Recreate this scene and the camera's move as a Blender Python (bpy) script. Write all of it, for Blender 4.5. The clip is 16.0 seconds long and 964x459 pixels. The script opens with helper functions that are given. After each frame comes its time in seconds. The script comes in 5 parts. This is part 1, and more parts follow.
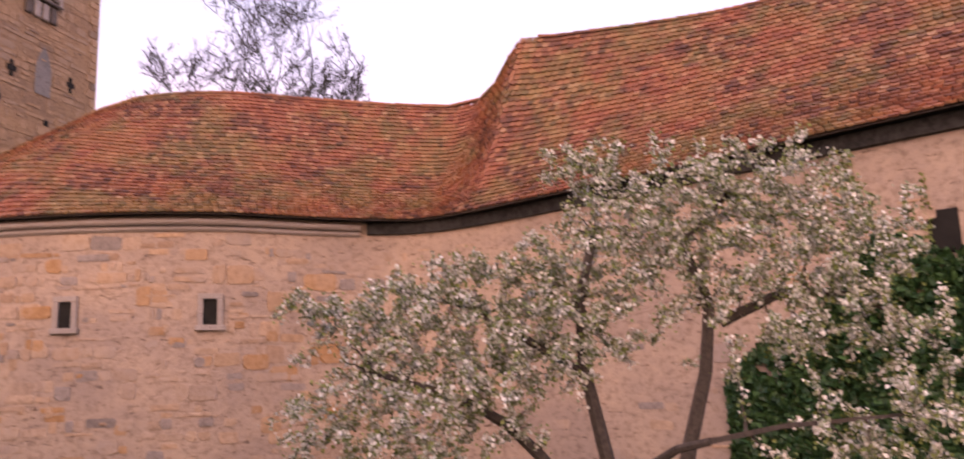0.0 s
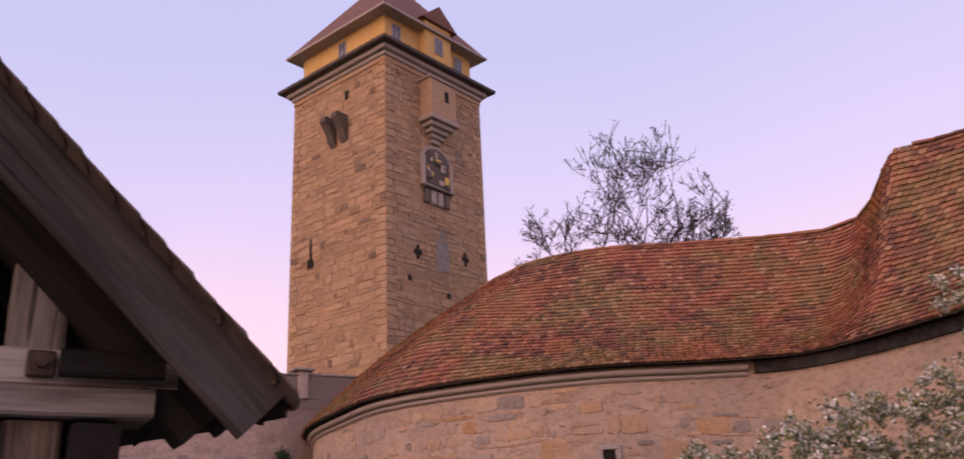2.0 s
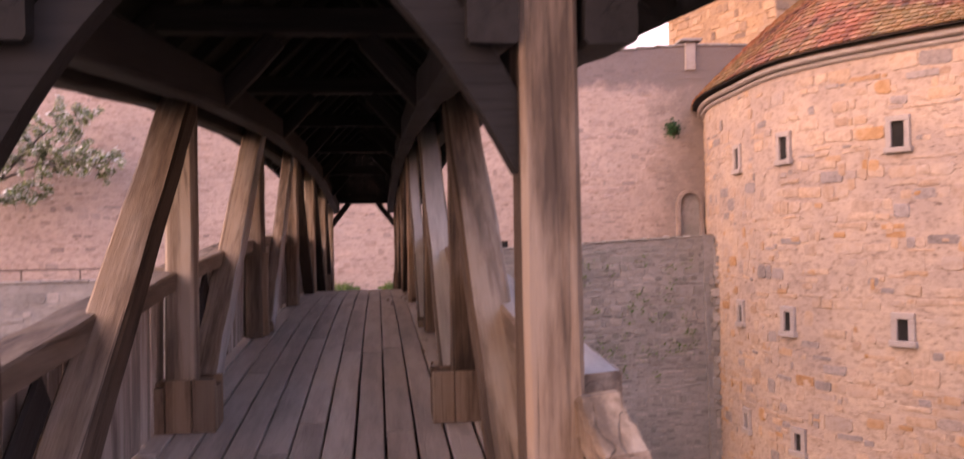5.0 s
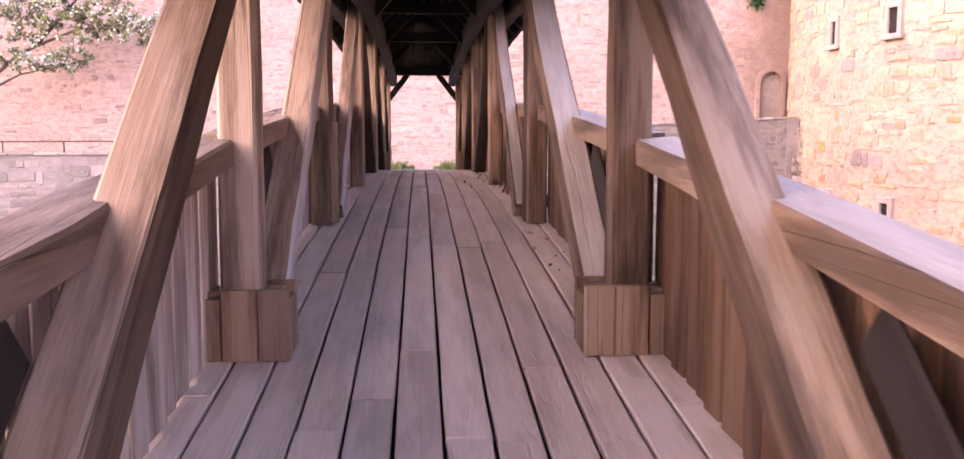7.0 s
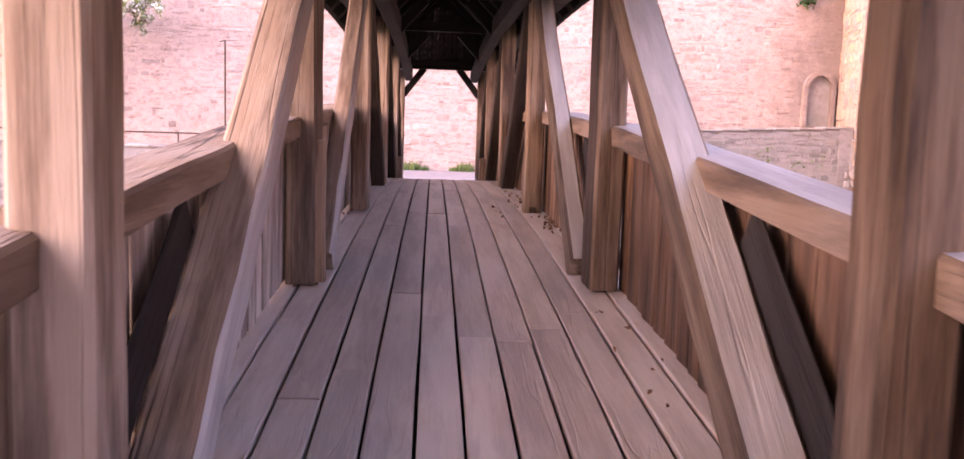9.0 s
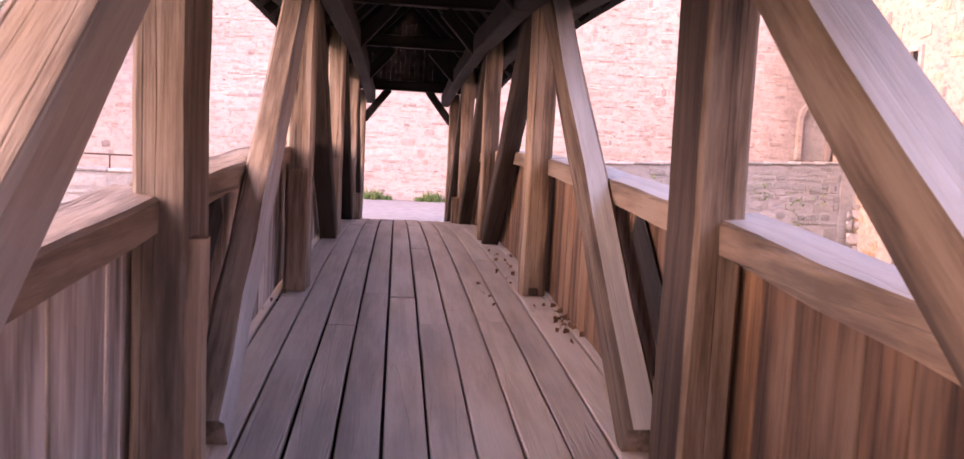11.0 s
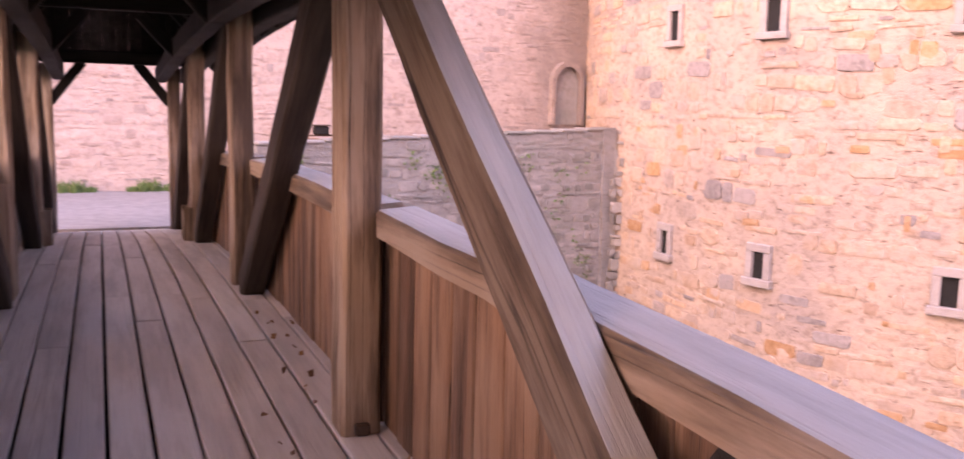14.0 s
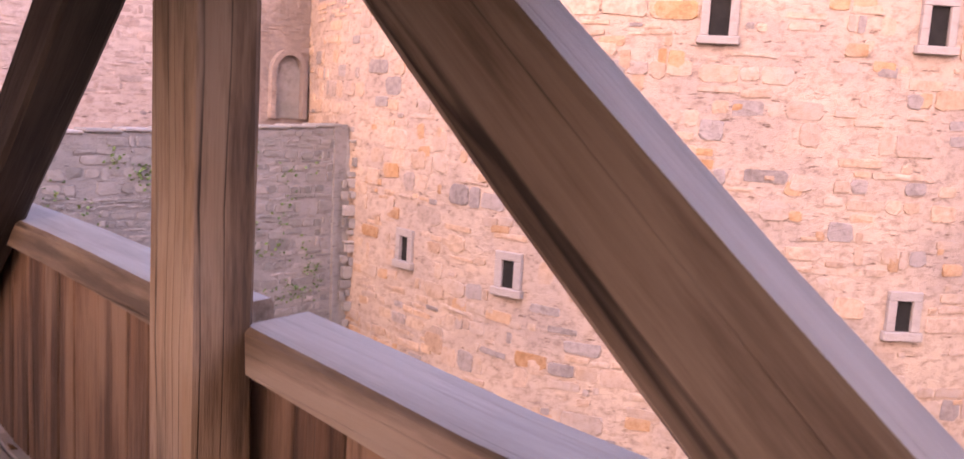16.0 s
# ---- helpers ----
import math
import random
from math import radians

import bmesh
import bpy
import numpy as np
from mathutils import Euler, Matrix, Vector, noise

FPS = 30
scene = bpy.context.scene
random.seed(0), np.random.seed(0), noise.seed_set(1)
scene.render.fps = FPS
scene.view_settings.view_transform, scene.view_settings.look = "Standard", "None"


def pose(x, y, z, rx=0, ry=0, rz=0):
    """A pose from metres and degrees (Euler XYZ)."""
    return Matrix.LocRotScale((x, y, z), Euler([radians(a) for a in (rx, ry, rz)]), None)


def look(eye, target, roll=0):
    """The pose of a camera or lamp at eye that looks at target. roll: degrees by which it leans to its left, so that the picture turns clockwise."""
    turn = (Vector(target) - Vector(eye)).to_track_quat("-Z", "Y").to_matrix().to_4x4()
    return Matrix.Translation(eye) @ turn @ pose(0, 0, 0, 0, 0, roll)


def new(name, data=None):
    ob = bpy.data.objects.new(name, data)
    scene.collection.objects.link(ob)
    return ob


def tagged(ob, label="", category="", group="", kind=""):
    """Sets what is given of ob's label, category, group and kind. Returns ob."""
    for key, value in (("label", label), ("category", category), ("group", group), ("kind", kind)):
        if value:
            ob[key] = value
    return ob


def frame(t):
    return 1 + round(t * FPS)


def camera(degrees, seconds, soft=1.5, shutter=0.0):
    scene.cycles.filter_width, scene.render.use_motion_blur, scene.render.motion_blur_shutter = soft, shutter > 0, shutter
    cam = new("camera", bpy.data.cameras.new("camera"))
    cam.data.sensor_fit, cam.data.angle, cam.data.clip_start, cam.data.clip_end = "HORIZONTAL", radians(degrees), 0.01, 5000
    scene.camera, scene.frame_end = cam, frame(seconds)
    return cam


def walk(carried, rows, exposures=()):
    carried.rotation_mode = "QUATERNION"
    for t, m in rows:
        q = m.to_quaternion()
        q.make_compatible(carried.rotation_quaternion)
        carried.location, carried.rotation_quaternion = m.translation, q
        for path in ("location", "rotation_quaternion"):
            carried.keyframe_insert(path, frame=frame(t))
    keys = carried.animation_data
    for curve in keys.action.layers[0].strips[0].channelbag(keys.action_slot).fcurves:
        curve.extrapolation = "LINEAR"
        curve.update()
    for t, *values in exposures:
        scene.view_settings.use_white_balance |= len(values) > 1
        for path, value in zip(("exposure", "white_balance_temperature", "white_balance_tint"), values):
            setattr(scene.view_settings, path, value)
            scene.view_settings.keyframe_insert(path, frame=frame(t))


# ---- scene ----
# ---- camera and its way ----
cam = camera(56.0, 16.0, 1.5, 0.4)
PATH = [
    (0, look((1.22, -3.284, 1.236), (2.82, -2.14, 1.598), -1.77)),
    (0.5, look((1.112, -3.435, 1.234), (2.563, -2.14, 1.699), -1.9)),
    (1, look((0.884, -3.676, 1.312), (2.173, -2.249, 1.865), -2.41)),
    (1.5, look((0.82, -3.788, 1.298), (1.917, -2.25, 1.954), -2.62)),
    (2, look((0.732, -3.799, 1.293), (1.688, -2.181, 1.978), -2.65)),
    (2.5, look((0.641, -3.803, 1.267), (1.447, -2.098, 1.934), -2.11)),
    (3, look((0.566, -3.746, 1.253), (1.247, -1.961, 1.844), -2.56)),
    (3.5, look((0.491, -3.746, 1.181), (1.084, -1.894, 1.65), -2.78)),
    (4, look((0.431, -3.679, 1.094), (0.921, -1.769, 1.429), -2.78)),
    (4.5, look((0.416, -3.402, 1.005), (0.766, -1.446, 1.232), -2.82)),
    (5, look((0.396, -3.045, 0.912), (0.626, -1.059, 0.948), -1.09)),
    (5.2, look((0.367, -2.902, 0.873), (0.565, -0.912, 0.847), -0.25)),
    (7.3, look((-0.112, -0.637, 0.831), (-0.001, 1.347, 0.604), -0.03)),
    (7.5, look((-0.083, -0.372, 0.835), (0.009, 1.613, 0.607), 0.14)),
    (8, look((-0.131, 0.251, 0.906), (-0.056, 2.237, 0.681), 1.44)),
    (8.5, look((-0.179, 0.98, 0.989), (-0.075, 2.964, 0.757), 1.4)),
    (9, look((-0.165, 1.669, 1.051), (-0.053, 3.651, 0.811), 1.79)),
    (9.5, look((-0.185, 2.305, 1.125), (-0.062, 4.286, 0.884), 1.98)),
    (10, look((-0.206, 3.011, 1.206), (-0.043, 4.993, 0.987), 2.87)),
    (10.2, look((-0.2, 3.371, 1.208), (-0.03, 5.354, 1.009), 2.77)),
    (12.3, look((-0.23, 5.719, 1.609), (0.012, 7.693, 1.405), 3.13)),
    (12.5, look((-0.246, 5.936, 1.646), (0.017, 7.908, 1.438), 2.52)),
    (13, look((-0.207, 6.60, 1.679), (0.137, 8.558, 1.457), 2.71)),
    (13.5, look((-0.189, 7.118, 1.654), (0.331, 9.035, 1.419), 2.05)),
    (14, look((-0.205, 7.64, 1.705), (0.567, 9.465, 1.432), 1.3)),
    (14.5, look((-0.176, 8.061, 1.752), (0.737, 9.812, 1.437), 1.9)),
    (15, look((-0.138, 8.727, 1.74), (0.938, 10.385, 1.434), 2.5)),
    (15.5, look((-0.126, 9.32, 1.755), (1.107, 10.866, 1.455), 2.9)),
    (16, look((-0.101, 9.798, 1.801), (1.237, 11.259, 1.533), 3.4)),
]
walk(cam, PATH, [(0.0, 0.87, 7000, 6), (0.5, 0.60, 6800, 6), (1.2, 0.24, 6700, 8), (3.0, 0.42, 6800, 9), (3.6, 0.6, 7000, 8), (4.6, 1.15, 7100, 8), (5.2, 1.9, 6900, 8),
                (7.3, 2.8, 6500, 11), (10.2, 2.88, 6400, 11), (12.5, 2.85, 6400, 11), (14.0, 2.45, 6300, 10), (16.0, 2.25, 6200, 9)])

# ---- world and sun ----
SUN_EL, SUN_AZ = 26.0, -112.0          # degrees; azimuth from +y towards +x
world = bpy.data.worlds.new("dusk_sky")
scene.world = world
world.use_nodes = True
wn, wl = world.node_tree.nodes, world.node_tree.links
wn.clear()
w_out = wn.new("ShaderNodeOutputWorld")
w_add = wn.new("ShaderNodeAddShader")
w_b1 = wn.new("ShaderNodeBackground")
w_b2 = wn.new("ShaderNodeBackground")
w_sky = wn.new("ShaderNodeTexSky")
w_sky.sky_type, w_sky.sun_disc = "NISHITA", False
w_sky.sun_elevation, w_sky.sun_rotation = radians(SUN_EL), radians(SUN_AZ)
w_b1.inputs[1].default_value = 0.02
w_co = wn.new("ShaderNodeTexCoord")
w_sep = wn.new("ShaderNodeSeparateXYZ")
w_ramp = wn.new("ShaderNodeValToRGB")
w_noise = wn.new("ShaderNodeTexNoise")
w_noise.inputs["Scale"].default_value = 1.6
w_noise.inputs["Detail"].default_value = 4.0
w_madd = wn.new("ShaderNodeMath")
w_madd.operation = "MULTIPLY_ADD"
w_madd.inputs[1].default_value = 0.16
el = w_ramp.color_ramp.elements
el[0].position, el[0].color = 0.0, (1.0, 0.55, 0.58, 1)
el[1].position, el[1].color = 1.0, (0.46, 0.46, 0.76, 1)
for at_, c_ in ((0.30, (0.92, 0.58, 0.70, 1)), (0.44, (0.66, 0.53, 0.78, 1)), (0.60, (0.50, 0.48, 0.76, 1))):
    e_ = el.new(at_)
    e_.color = c_
wl.new(w_co.outputs["Generated"], w_sep.inputs[0])
wl.new(w_co.outputs["Generated"], w_noise.inputs["Vector"])
wl.new(w_noise.outputs[0], w_madd.inputs[0])
wl.new(w_sep.outputs["Z"], w_madd.inputs[2])
wl.new(w_madd.outputs[0], w_ramp.inputs[0])
wl.new(w_sky.outputs[0], w_b1.inputs[0])
wl.new(w_ramp.outputs[0], w_b2.inputs[0])
w_b2.inputs[1].default_value = 0.97
wl.new(w_b1.outputs[0], w_add.inputs[0])
wl.new(w_b2.outputs[0], w_add.inputs[1])
wl.new(w_add.outputs[0], w_out.inputs[0])

sun = new("sun", bpy.data.lights.new("sun", "SUN"))
sun.data.energy, sun.data.angle, sun.data.color = 1.45, radians(64), (1.0, 0.52, 0.30)
_d = Vector((math.sin(radians(SUN_AZ)) * math.cos(radians(SUN_EL)), math.cos(radians(SUN_AZ)) * math.cos(radians(SUN_EL)), math.sin(radians(SUN_EL))))
sun.matrix_world = Matrix.Translation((0, 0, 40)) @ _d.to_track_quat("Z", "Y").to_matrix().to_4x4()


# ---- materials ----
class Nodes:
    """A small wrapper that lays out a node material."""
    def __init__(self, name, rough=0.8, spec=0.3):
        self.mat = bpy.data.materials.new(name)
        self.mat.use_nodes = True
        self.t = self.mat.node_tree
        self.b = self.t.nodes["Principled BSDF"]
        self.b.inputs["Roughness"].default_value = rough
        self.b.inputs["Specular IOR Level"].default_value = spec

    def add(self, kind, **inputs):
        n = self.t.nodes.new(kind)
        for k, val in inputs.items():
            n.inputs[k.replace("_", " ")].default_value = val
        return n

    def link(self, a, b):
        self.t.links.new(a, b)

    def coords(self, scale=(1, 1, 1), world=False):
        mp = self.add("ShaderNodeMapping")
        mp.inputs["Scale"].default_value = scale
        if world:
            g = self.t.nodes.new("ShaderNodeNewGeometry")
            self.link(g.outputs["Position"], mp.inputs["Vector"])
        else:
            g = self.t.nodes.new("ShaderNodeTexCoord")
            self.link(g.outputs["Object"], mp.inputs["Vector"])
        return mp.outputs[0]

    def noise(self, vec, scale, detail=5.0, rough=0.6):
        n = self.add("ShaderNodeTexNoise", Scale=scale, Detail=detail, Roughness=rough)
        self.link(vec, n.inputs["Vector"])
        return n.outputs[0]

    def ramp(self, fac, stops):
        r = self.t.nodes.new("ShaderNodeValToRGB")
        els = r.color_ramp.elements
        els[0].position, els[0].color = stops[0][0], (*stops[0][1], 1)
        els[1].position, els[1].color = stops[-1][0], (*stops[-1][1], 1)
        for p_, c_ in stops[1:-1]:
            els.new(p_).color = (*c_, 1)
        self.link(fac, r.inputs[0])
        return r.outputs[0]

    def mix(self, fac, a, b, how="MIX"):
        m = self.t.nodes.new("ShaderNodeMix")
        m.data_type, m.blend_type = "RGBA", how
        for sock, val in ((m.inputs[0], fac), (m.inputs[6], a), (m.inputs[7], b)):
            if isinstance(val, (int, float)):
                sock.default_value = val
            elif isinstance(val, tuple):
                sock.default_value = (*val, 1)
            else:
                self.link(val, sock)
        return m.outputs[2]

    def calc(self, op, a, b=0.0):
        m = self.t.nodes.new("ShaderNodeMath")
        m.operation = op
        for sock, val in ((m.inputs[0], a), (m.inputs[1], b)):
            if isinstance(val, (int, float)):
                sock.default_value = val
            else:
                self.link(val, sock)
        return m.outputs[0]

    def piece_random(self):
        g = self.t.nodes.new("ShaderNodeNewGeometry")
        o = self.t.nodes.new("ShaderNodeObjectInfo")
        return self.calc("FRACT", self.calc("ADD", g.outputs["Random Per Island"], o.outputs["Random"]))

    def done(self, color, bump=None, strength=0.3, dist=0.02, rough=None):
        if isinstance(color, tuple):
            self.b.inputs["Base Color"].default_value = (*color, 1)
        else:
            self.link(color, self.b.inputs["Base Color"])
        if bump is not None:
            n = self.add("ShaderNodeBump", Strength=strength, Distance=dist)
            self.link(bump, n.inputs["Height"])
            self.link(n.outputs[0], self.b.inputs["Normal"])
        if rough is not None:
            self.link(rough, self.b.inputs["Roughness"])
        return self.mat


def wood(name, dark, mid, light, grey=(0.30, 0.28, 0.27), weather=0.5, rough=0.75, stains=0.75, spread=1.0):
    """Weathered timber; the grain runs along the piece's own x axis."""
    n = Nodes(name, rough)
    o = n.t.nodes.new("ShaderNodeObjectInfo")
    shift = n.add("ShaderNodeVectorMath")
    shift.operation = "ADD"
    comb = n.add("ShaderNodeCombineXYZ")
    r = n.calc("MULTIPLY", o.outputs["Random"], 37.0)
    n.link(r, comb.inputs[0]), n.link(r, comb.inputs[1]), n.link(r, comb.inputs[2])
    tc = n.t.nodes.new("ShaderNodeTexCoord")
    n.link(tc.outputs["Object"], shift.inputs[0]), n.link(comb.outputs[0], shift.inputs[1])

    def co(s):
        mp = n.add("ShaderNodeMapping")
        mp.inputs["Scale"].default_value = s
        n.link(shift.outputs[0], mp.inputs["Vector"])
        return mp.outputs[0]
    grain = n.noise(co((0.28, 16, 16)), 3.0, 8, 0.62)
    fine = n.noise(co((3, 90, 90)), 2.0, 3, 0.6)
    broad = n.noise(co((0.8, 2.2, 2.2)), 1.4, 4, 0.55)
    crack = n.noise(co((0.045, 3.6, 3.6)), 2.2, 2, 0.4)
    base = n.ramp(grain, [(0.18, dark), (0.5, mid), (0.86, light)])
    base = n.mix(0.55, base, mid)
    wf = n.calc("MULTIPLY", n.ramp(broad, [(0.38, (0, 0, 0)), (0.66, (1, 1, 1))]), weather)
    base = n.mix(wf, base, grey)
    stain = n.ramp(n.noise(co((0.55, 5.5, 5.5)), 1.1, 6, 0.66), [(0.37, (0.12, 0.10, 0.09)), (0.46, (0.5, 0.46, 0.43)), (0.56, (1, 1, 1))])
    base = n.mix(stains, base, stain, "MULTIPLY")
    lines = n.ramp(crack, [(0.488, (1, 1, 1)), (0.496, (0.08, 0.07, 0.06)), (0.502, (0.08, 0.07, 0.06)), (0.510, (1, 1, 1))])
    base = n.mix(n.calc("MULTIPLY", n.ramp(broad, [(0.40, (1, 1, 1)), (0.60, (0, 0, 0))]), min(0.9, max(0.0, stains * 1.8 - 0.45))), base, lines, "MULTIPLY")
    tone = n.ramp(o.outputs["Random"], [(0.0, (0.60, 0.60, 0.58)), (0.5, (0.95, 0.95, 0.92)), (1.0, (1.15, 1.16, 1.10))])
    base = n.mix(spread, base, tone, "MULTIPLY")
    h = n.calc("ADD", n.calc("ADD", grain, n.calc("MULTIPLY", fine, 0.4)), n.calc("MULTIPLY", lines, 0.6))
    return n.done(base, h, 0.5, 0.010)


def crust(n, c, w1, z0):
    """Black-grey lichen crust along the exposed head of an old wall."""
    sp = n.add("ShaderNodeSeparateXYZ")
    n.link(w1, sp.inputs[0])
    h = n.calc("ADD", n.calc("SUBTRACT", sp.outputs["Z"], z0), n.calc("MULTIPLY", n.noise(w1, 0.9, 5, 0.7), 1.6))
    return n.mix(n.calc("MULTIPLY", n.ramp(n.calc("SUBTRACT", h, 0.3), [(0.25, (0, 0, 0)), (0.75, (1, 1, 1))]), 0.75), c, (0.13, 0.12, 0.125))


def grime(n, c, w1, x0):
    """Grey-brown grime where the old wall runs up to the bastion."""
    sp = n.add("ShaderNodeSeparateXYZ")
    n.link(w1, sp.inputs[0])
    h = n.calc("ADD", n.calc("MULTIPLY", n.calc("SUBTRACT", sp.outputs["X"], x0), 0.30), n.calc("MULTIPLY", n.noise(w1, 1.3, 6, 0.75), 1.5))
    return n.mix(n.calc("MULTIPLY", n.ramp(n.calc("SUBTRACT", h, 0.5), [(0.2, (0, 0, 0)), (0.8, (1, 1, 1))]), 0.8), c, (0.20, 0.165, 0.145))


def masonry(name, stops, mottle=0.5, lichen=(0.33, 0.31, 0.30), lich=0.35, head=None):
    """Stone pieces: each one its own tint, with pitting and grey weathering over all."""
    n = Nodes(name, 0.9, 0.2)
    rnd = n.piece_random()
    w1 = n.coords((1, 1, 1), True)
    tone = n.ramp(rnd, stops)
    n1 = n.noise(w1, 0.55, 4, 0.6)
    n2 = n.noise(w1, 7.0, 6, 0.7)
    n3 = n.noise(w1, 38.0, 3, 0.6)
    c = n.mix(mottle, tone, n.ramp(n2, [(0.3, (0.62, 0.60, 0.58)), (0.55, (1, 1, 1)), (0.8, (1.2, 1.16, 1.1))]), "MULTIPLY")
    # level dark dashes: pitting, and joint shadows put into the stone colour
    bed_shade = n.ramp(n.noise(n.coords((1.4, 1.4, 7.0), True), 2.3, 6, 0.66), [(0.64, (1, 1, 1)), (0.72, (0.42, 0.36, 0.33))])
    c = n.mix(mottle, c, bed_shade, "MULTIPLY")
    lf = n.calc("MULTIPLY", n.ramp(n.calc("ADD", n.calc("MULTIPLY", n1, 0.7), n.calc("MULTIPLY", n2, 0.3)), [(0.46, (0, 0, 0)), (0.62, (1, 1, 1))]), lich)
    c = n.mix(lf, c, lichen)
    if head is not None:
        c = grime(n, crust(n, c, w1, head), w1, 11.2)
    return n.done(c, n.calc("ADD", n2, n.calc("MULTIPLY", n3, 0.5)), 0.7, 0.035)


def mortar(name, a, b, pits=0.5, head=None):
    n = Nodes(name, 0.95, 0.15)
    w1 = n.coords((1, 1, 1.5), True)
    n1, n2, n3 = n.noise(w1, 0.4, 4), n.noise(w1, 5.0, 6, 0.7), n.noise(w1, 30.0, 4, 0.7)
    c = n.mix(n.ramp(n1, [(0.35, (0, 0, 0)), (0.65, (1, 1, 1))]), a, b)
    c = n.mix(pits, c, n.ramp(n2, [(0.32, (0.6, 0.57, 0.55)), (0.5, (1, 1, 1)), (0.8, (1.15, 1.12, 1.08))]), "MULTIPLY")
    # dark dashes along the courses, for pits and for the shadows of joints
    pit_shade = n.ramp(n.noise(n.coords((1.6, 1.6, 6.5), True), 1.9, 5, 0.62), [(0.61, (1, 1, 1)), (0.69, (0.42, 0.37, 0.34))])
    c = n.mix(pits, c, pit_shade, "MULTIPLY")
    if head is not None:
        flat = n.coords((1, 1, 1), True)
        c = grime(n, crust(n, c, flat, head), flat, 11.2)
    return n.done(c, n.calc("ADD", n.calc("ADD", n2, n.calc("MULTIPLY", n3, 0.6)), n.calc("MULTIPLY", pit_shade, 0.8)), 0.8, 0.04)


M_POST = wood("oak_timber", (0.11, 0.074, 0.049), (0.23, 0.163, 0.112), (0.35, 0.262, 0.19), (0.30, 0.255, 0.22), 0.5, 0.75, 0.85)
M_BRACE = wood("weathered_brace_timber", (0.14, 0.098, 0.070), (0.28, 0.215, 0.162), (0.41, 0.335, 0.27), (0.36, 0.325, 0.30), 0.65)
# near black: the shade under roof and deck is put into this colour
M_DARK = wood("shade_black_roof_timber", (0.008, 0.007, 0.006), (0.015, 0.013, 0.012), (0.027, 0.023, 0.020), (0.020, 0.017, 0.017), 0.4)
M_BEAM = wood("grey_tie_timber", (0.17, 0.157, 0.145), (0.34, 0.315, 0.29), (0.48, 0.445, 0.41), (0.40, 0.38, 0.365), 0.5)
M_BARGE = wood("blackened_barge_and_eave_shade", (0.014, 0.0135, 0.013), (0.045, 0.043, 0.042), (0.10, 0.096, 0.092), (0.075, 0.073, 0.072), 0.6)
# pale copy of the timber for faces that catch sky light
M_LIT = wood("lit_timber_face", (0.30, 0.285, 0.28), (0.40, 0.385, 0.385), (0.48, 0.465, 0.465), (0.45, 0.44, 0.445), 0.6, 0.5, 0.30)
# near-black brace timber: the shade on the undersides is in the colour
M_UNDERSHADE = wood("undershade_brace_timber", (0.018, 0.014, 0.011), (0.042, 0.031, 0.024), (0.085, 0.062, 0.046), (0.06, 0.046, 0.036), 0.4)
# dark copy of the oak for faces in shade
M_SHADED = wood("shaded_oak_face", (0.034, 0.023, 0.015), (0.075, 0.051, 0.034), (0.15, 0.104, 0.072), (0.11, 0.085, 0.068), 0.5)
# pale copy for the left boards, their light put into the colour
M_LITBOARD = wood("lit_left_side_board", (0.28, 0.24, 0.22), (0.47, 0.41, 0.375), (0.64, 0.58, 0.55), (0.58, 0.53, 0.505), 0.5, 0.75, 0.7)
# mid-dark copy of the brace timber for shaded inner faces
M_HALFSHADE = wood("half_shaded_brace_timber", (0.045, 0.033, 0.025), (0.105, 0.079, 0.060), (0.18, 0.14, 0.11), (0.15, 0.123, 0.105), 0.5, 0.75, 0.85)
# darker copy of the larch board, to offset the sun in the first bays
M_DIMBOARD = wood("dimmed_larch_side_board", (0.05, 0.028, 0.017), (0.115, 0.066, 0.040), (0.20, 0.124, 0.078), (0.17, 0.128, 0.10), 0.45, 0.75, 0.8)
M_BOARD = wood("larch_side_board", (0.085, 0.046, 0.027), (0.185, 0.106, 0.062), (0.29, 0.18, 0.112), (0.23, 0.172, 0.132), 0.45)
M_PLANK = wood("grey_deck_plank", (0.39, 0.35, 0.325), (0.49, 0.445, 0.415), (0.58, 0.53, 0.495), (0.54, 0.50, 0.475), 0.6, 0.5, 0.3, 0.4)
M_RAIL = wood("handrail_timber", (0.12, 0.086, 0.060), (0.235, 0.175, 0.128), (0.34, 0.268, 0.208), (0.31, 0.27, 0.24), 0.6, 0.5)
M_STONE = masonry("bastion_sandstone", [(0.0, (0.39, 0.28, 0.20)), (0.25, (0.50, 0.375, 0.275)), (0.5, (0.46, 0.345, 0.265)), (0.7, (0.51, 0.355, 0.235)), (0.82, (0.42, 0.305, 0.22)), (0.9, (0.32, 0.275, 0.255)), (1.0, (0.22, 0.19, 0.175))], 0.9, (0.33, 0.28, 0.255), 0.65)
M_ORANGE = masonry("orange_sandstone", [(0.0, (0.34, 0.20, 0.10)), (0.4, (0.44, 0.265, 0.135)), (0.75, (0.42, 0.29, 0.19)), (1.0, (0.35, 0.245, 0.175))], 0.8, (0.42, 0.33, 0.26), 0.5)
M_MORTAR = mortar("bastion_lime_mortar", (0.48, 0.37, 0.285), (0.36, 0.285, 0.24), 0.9)
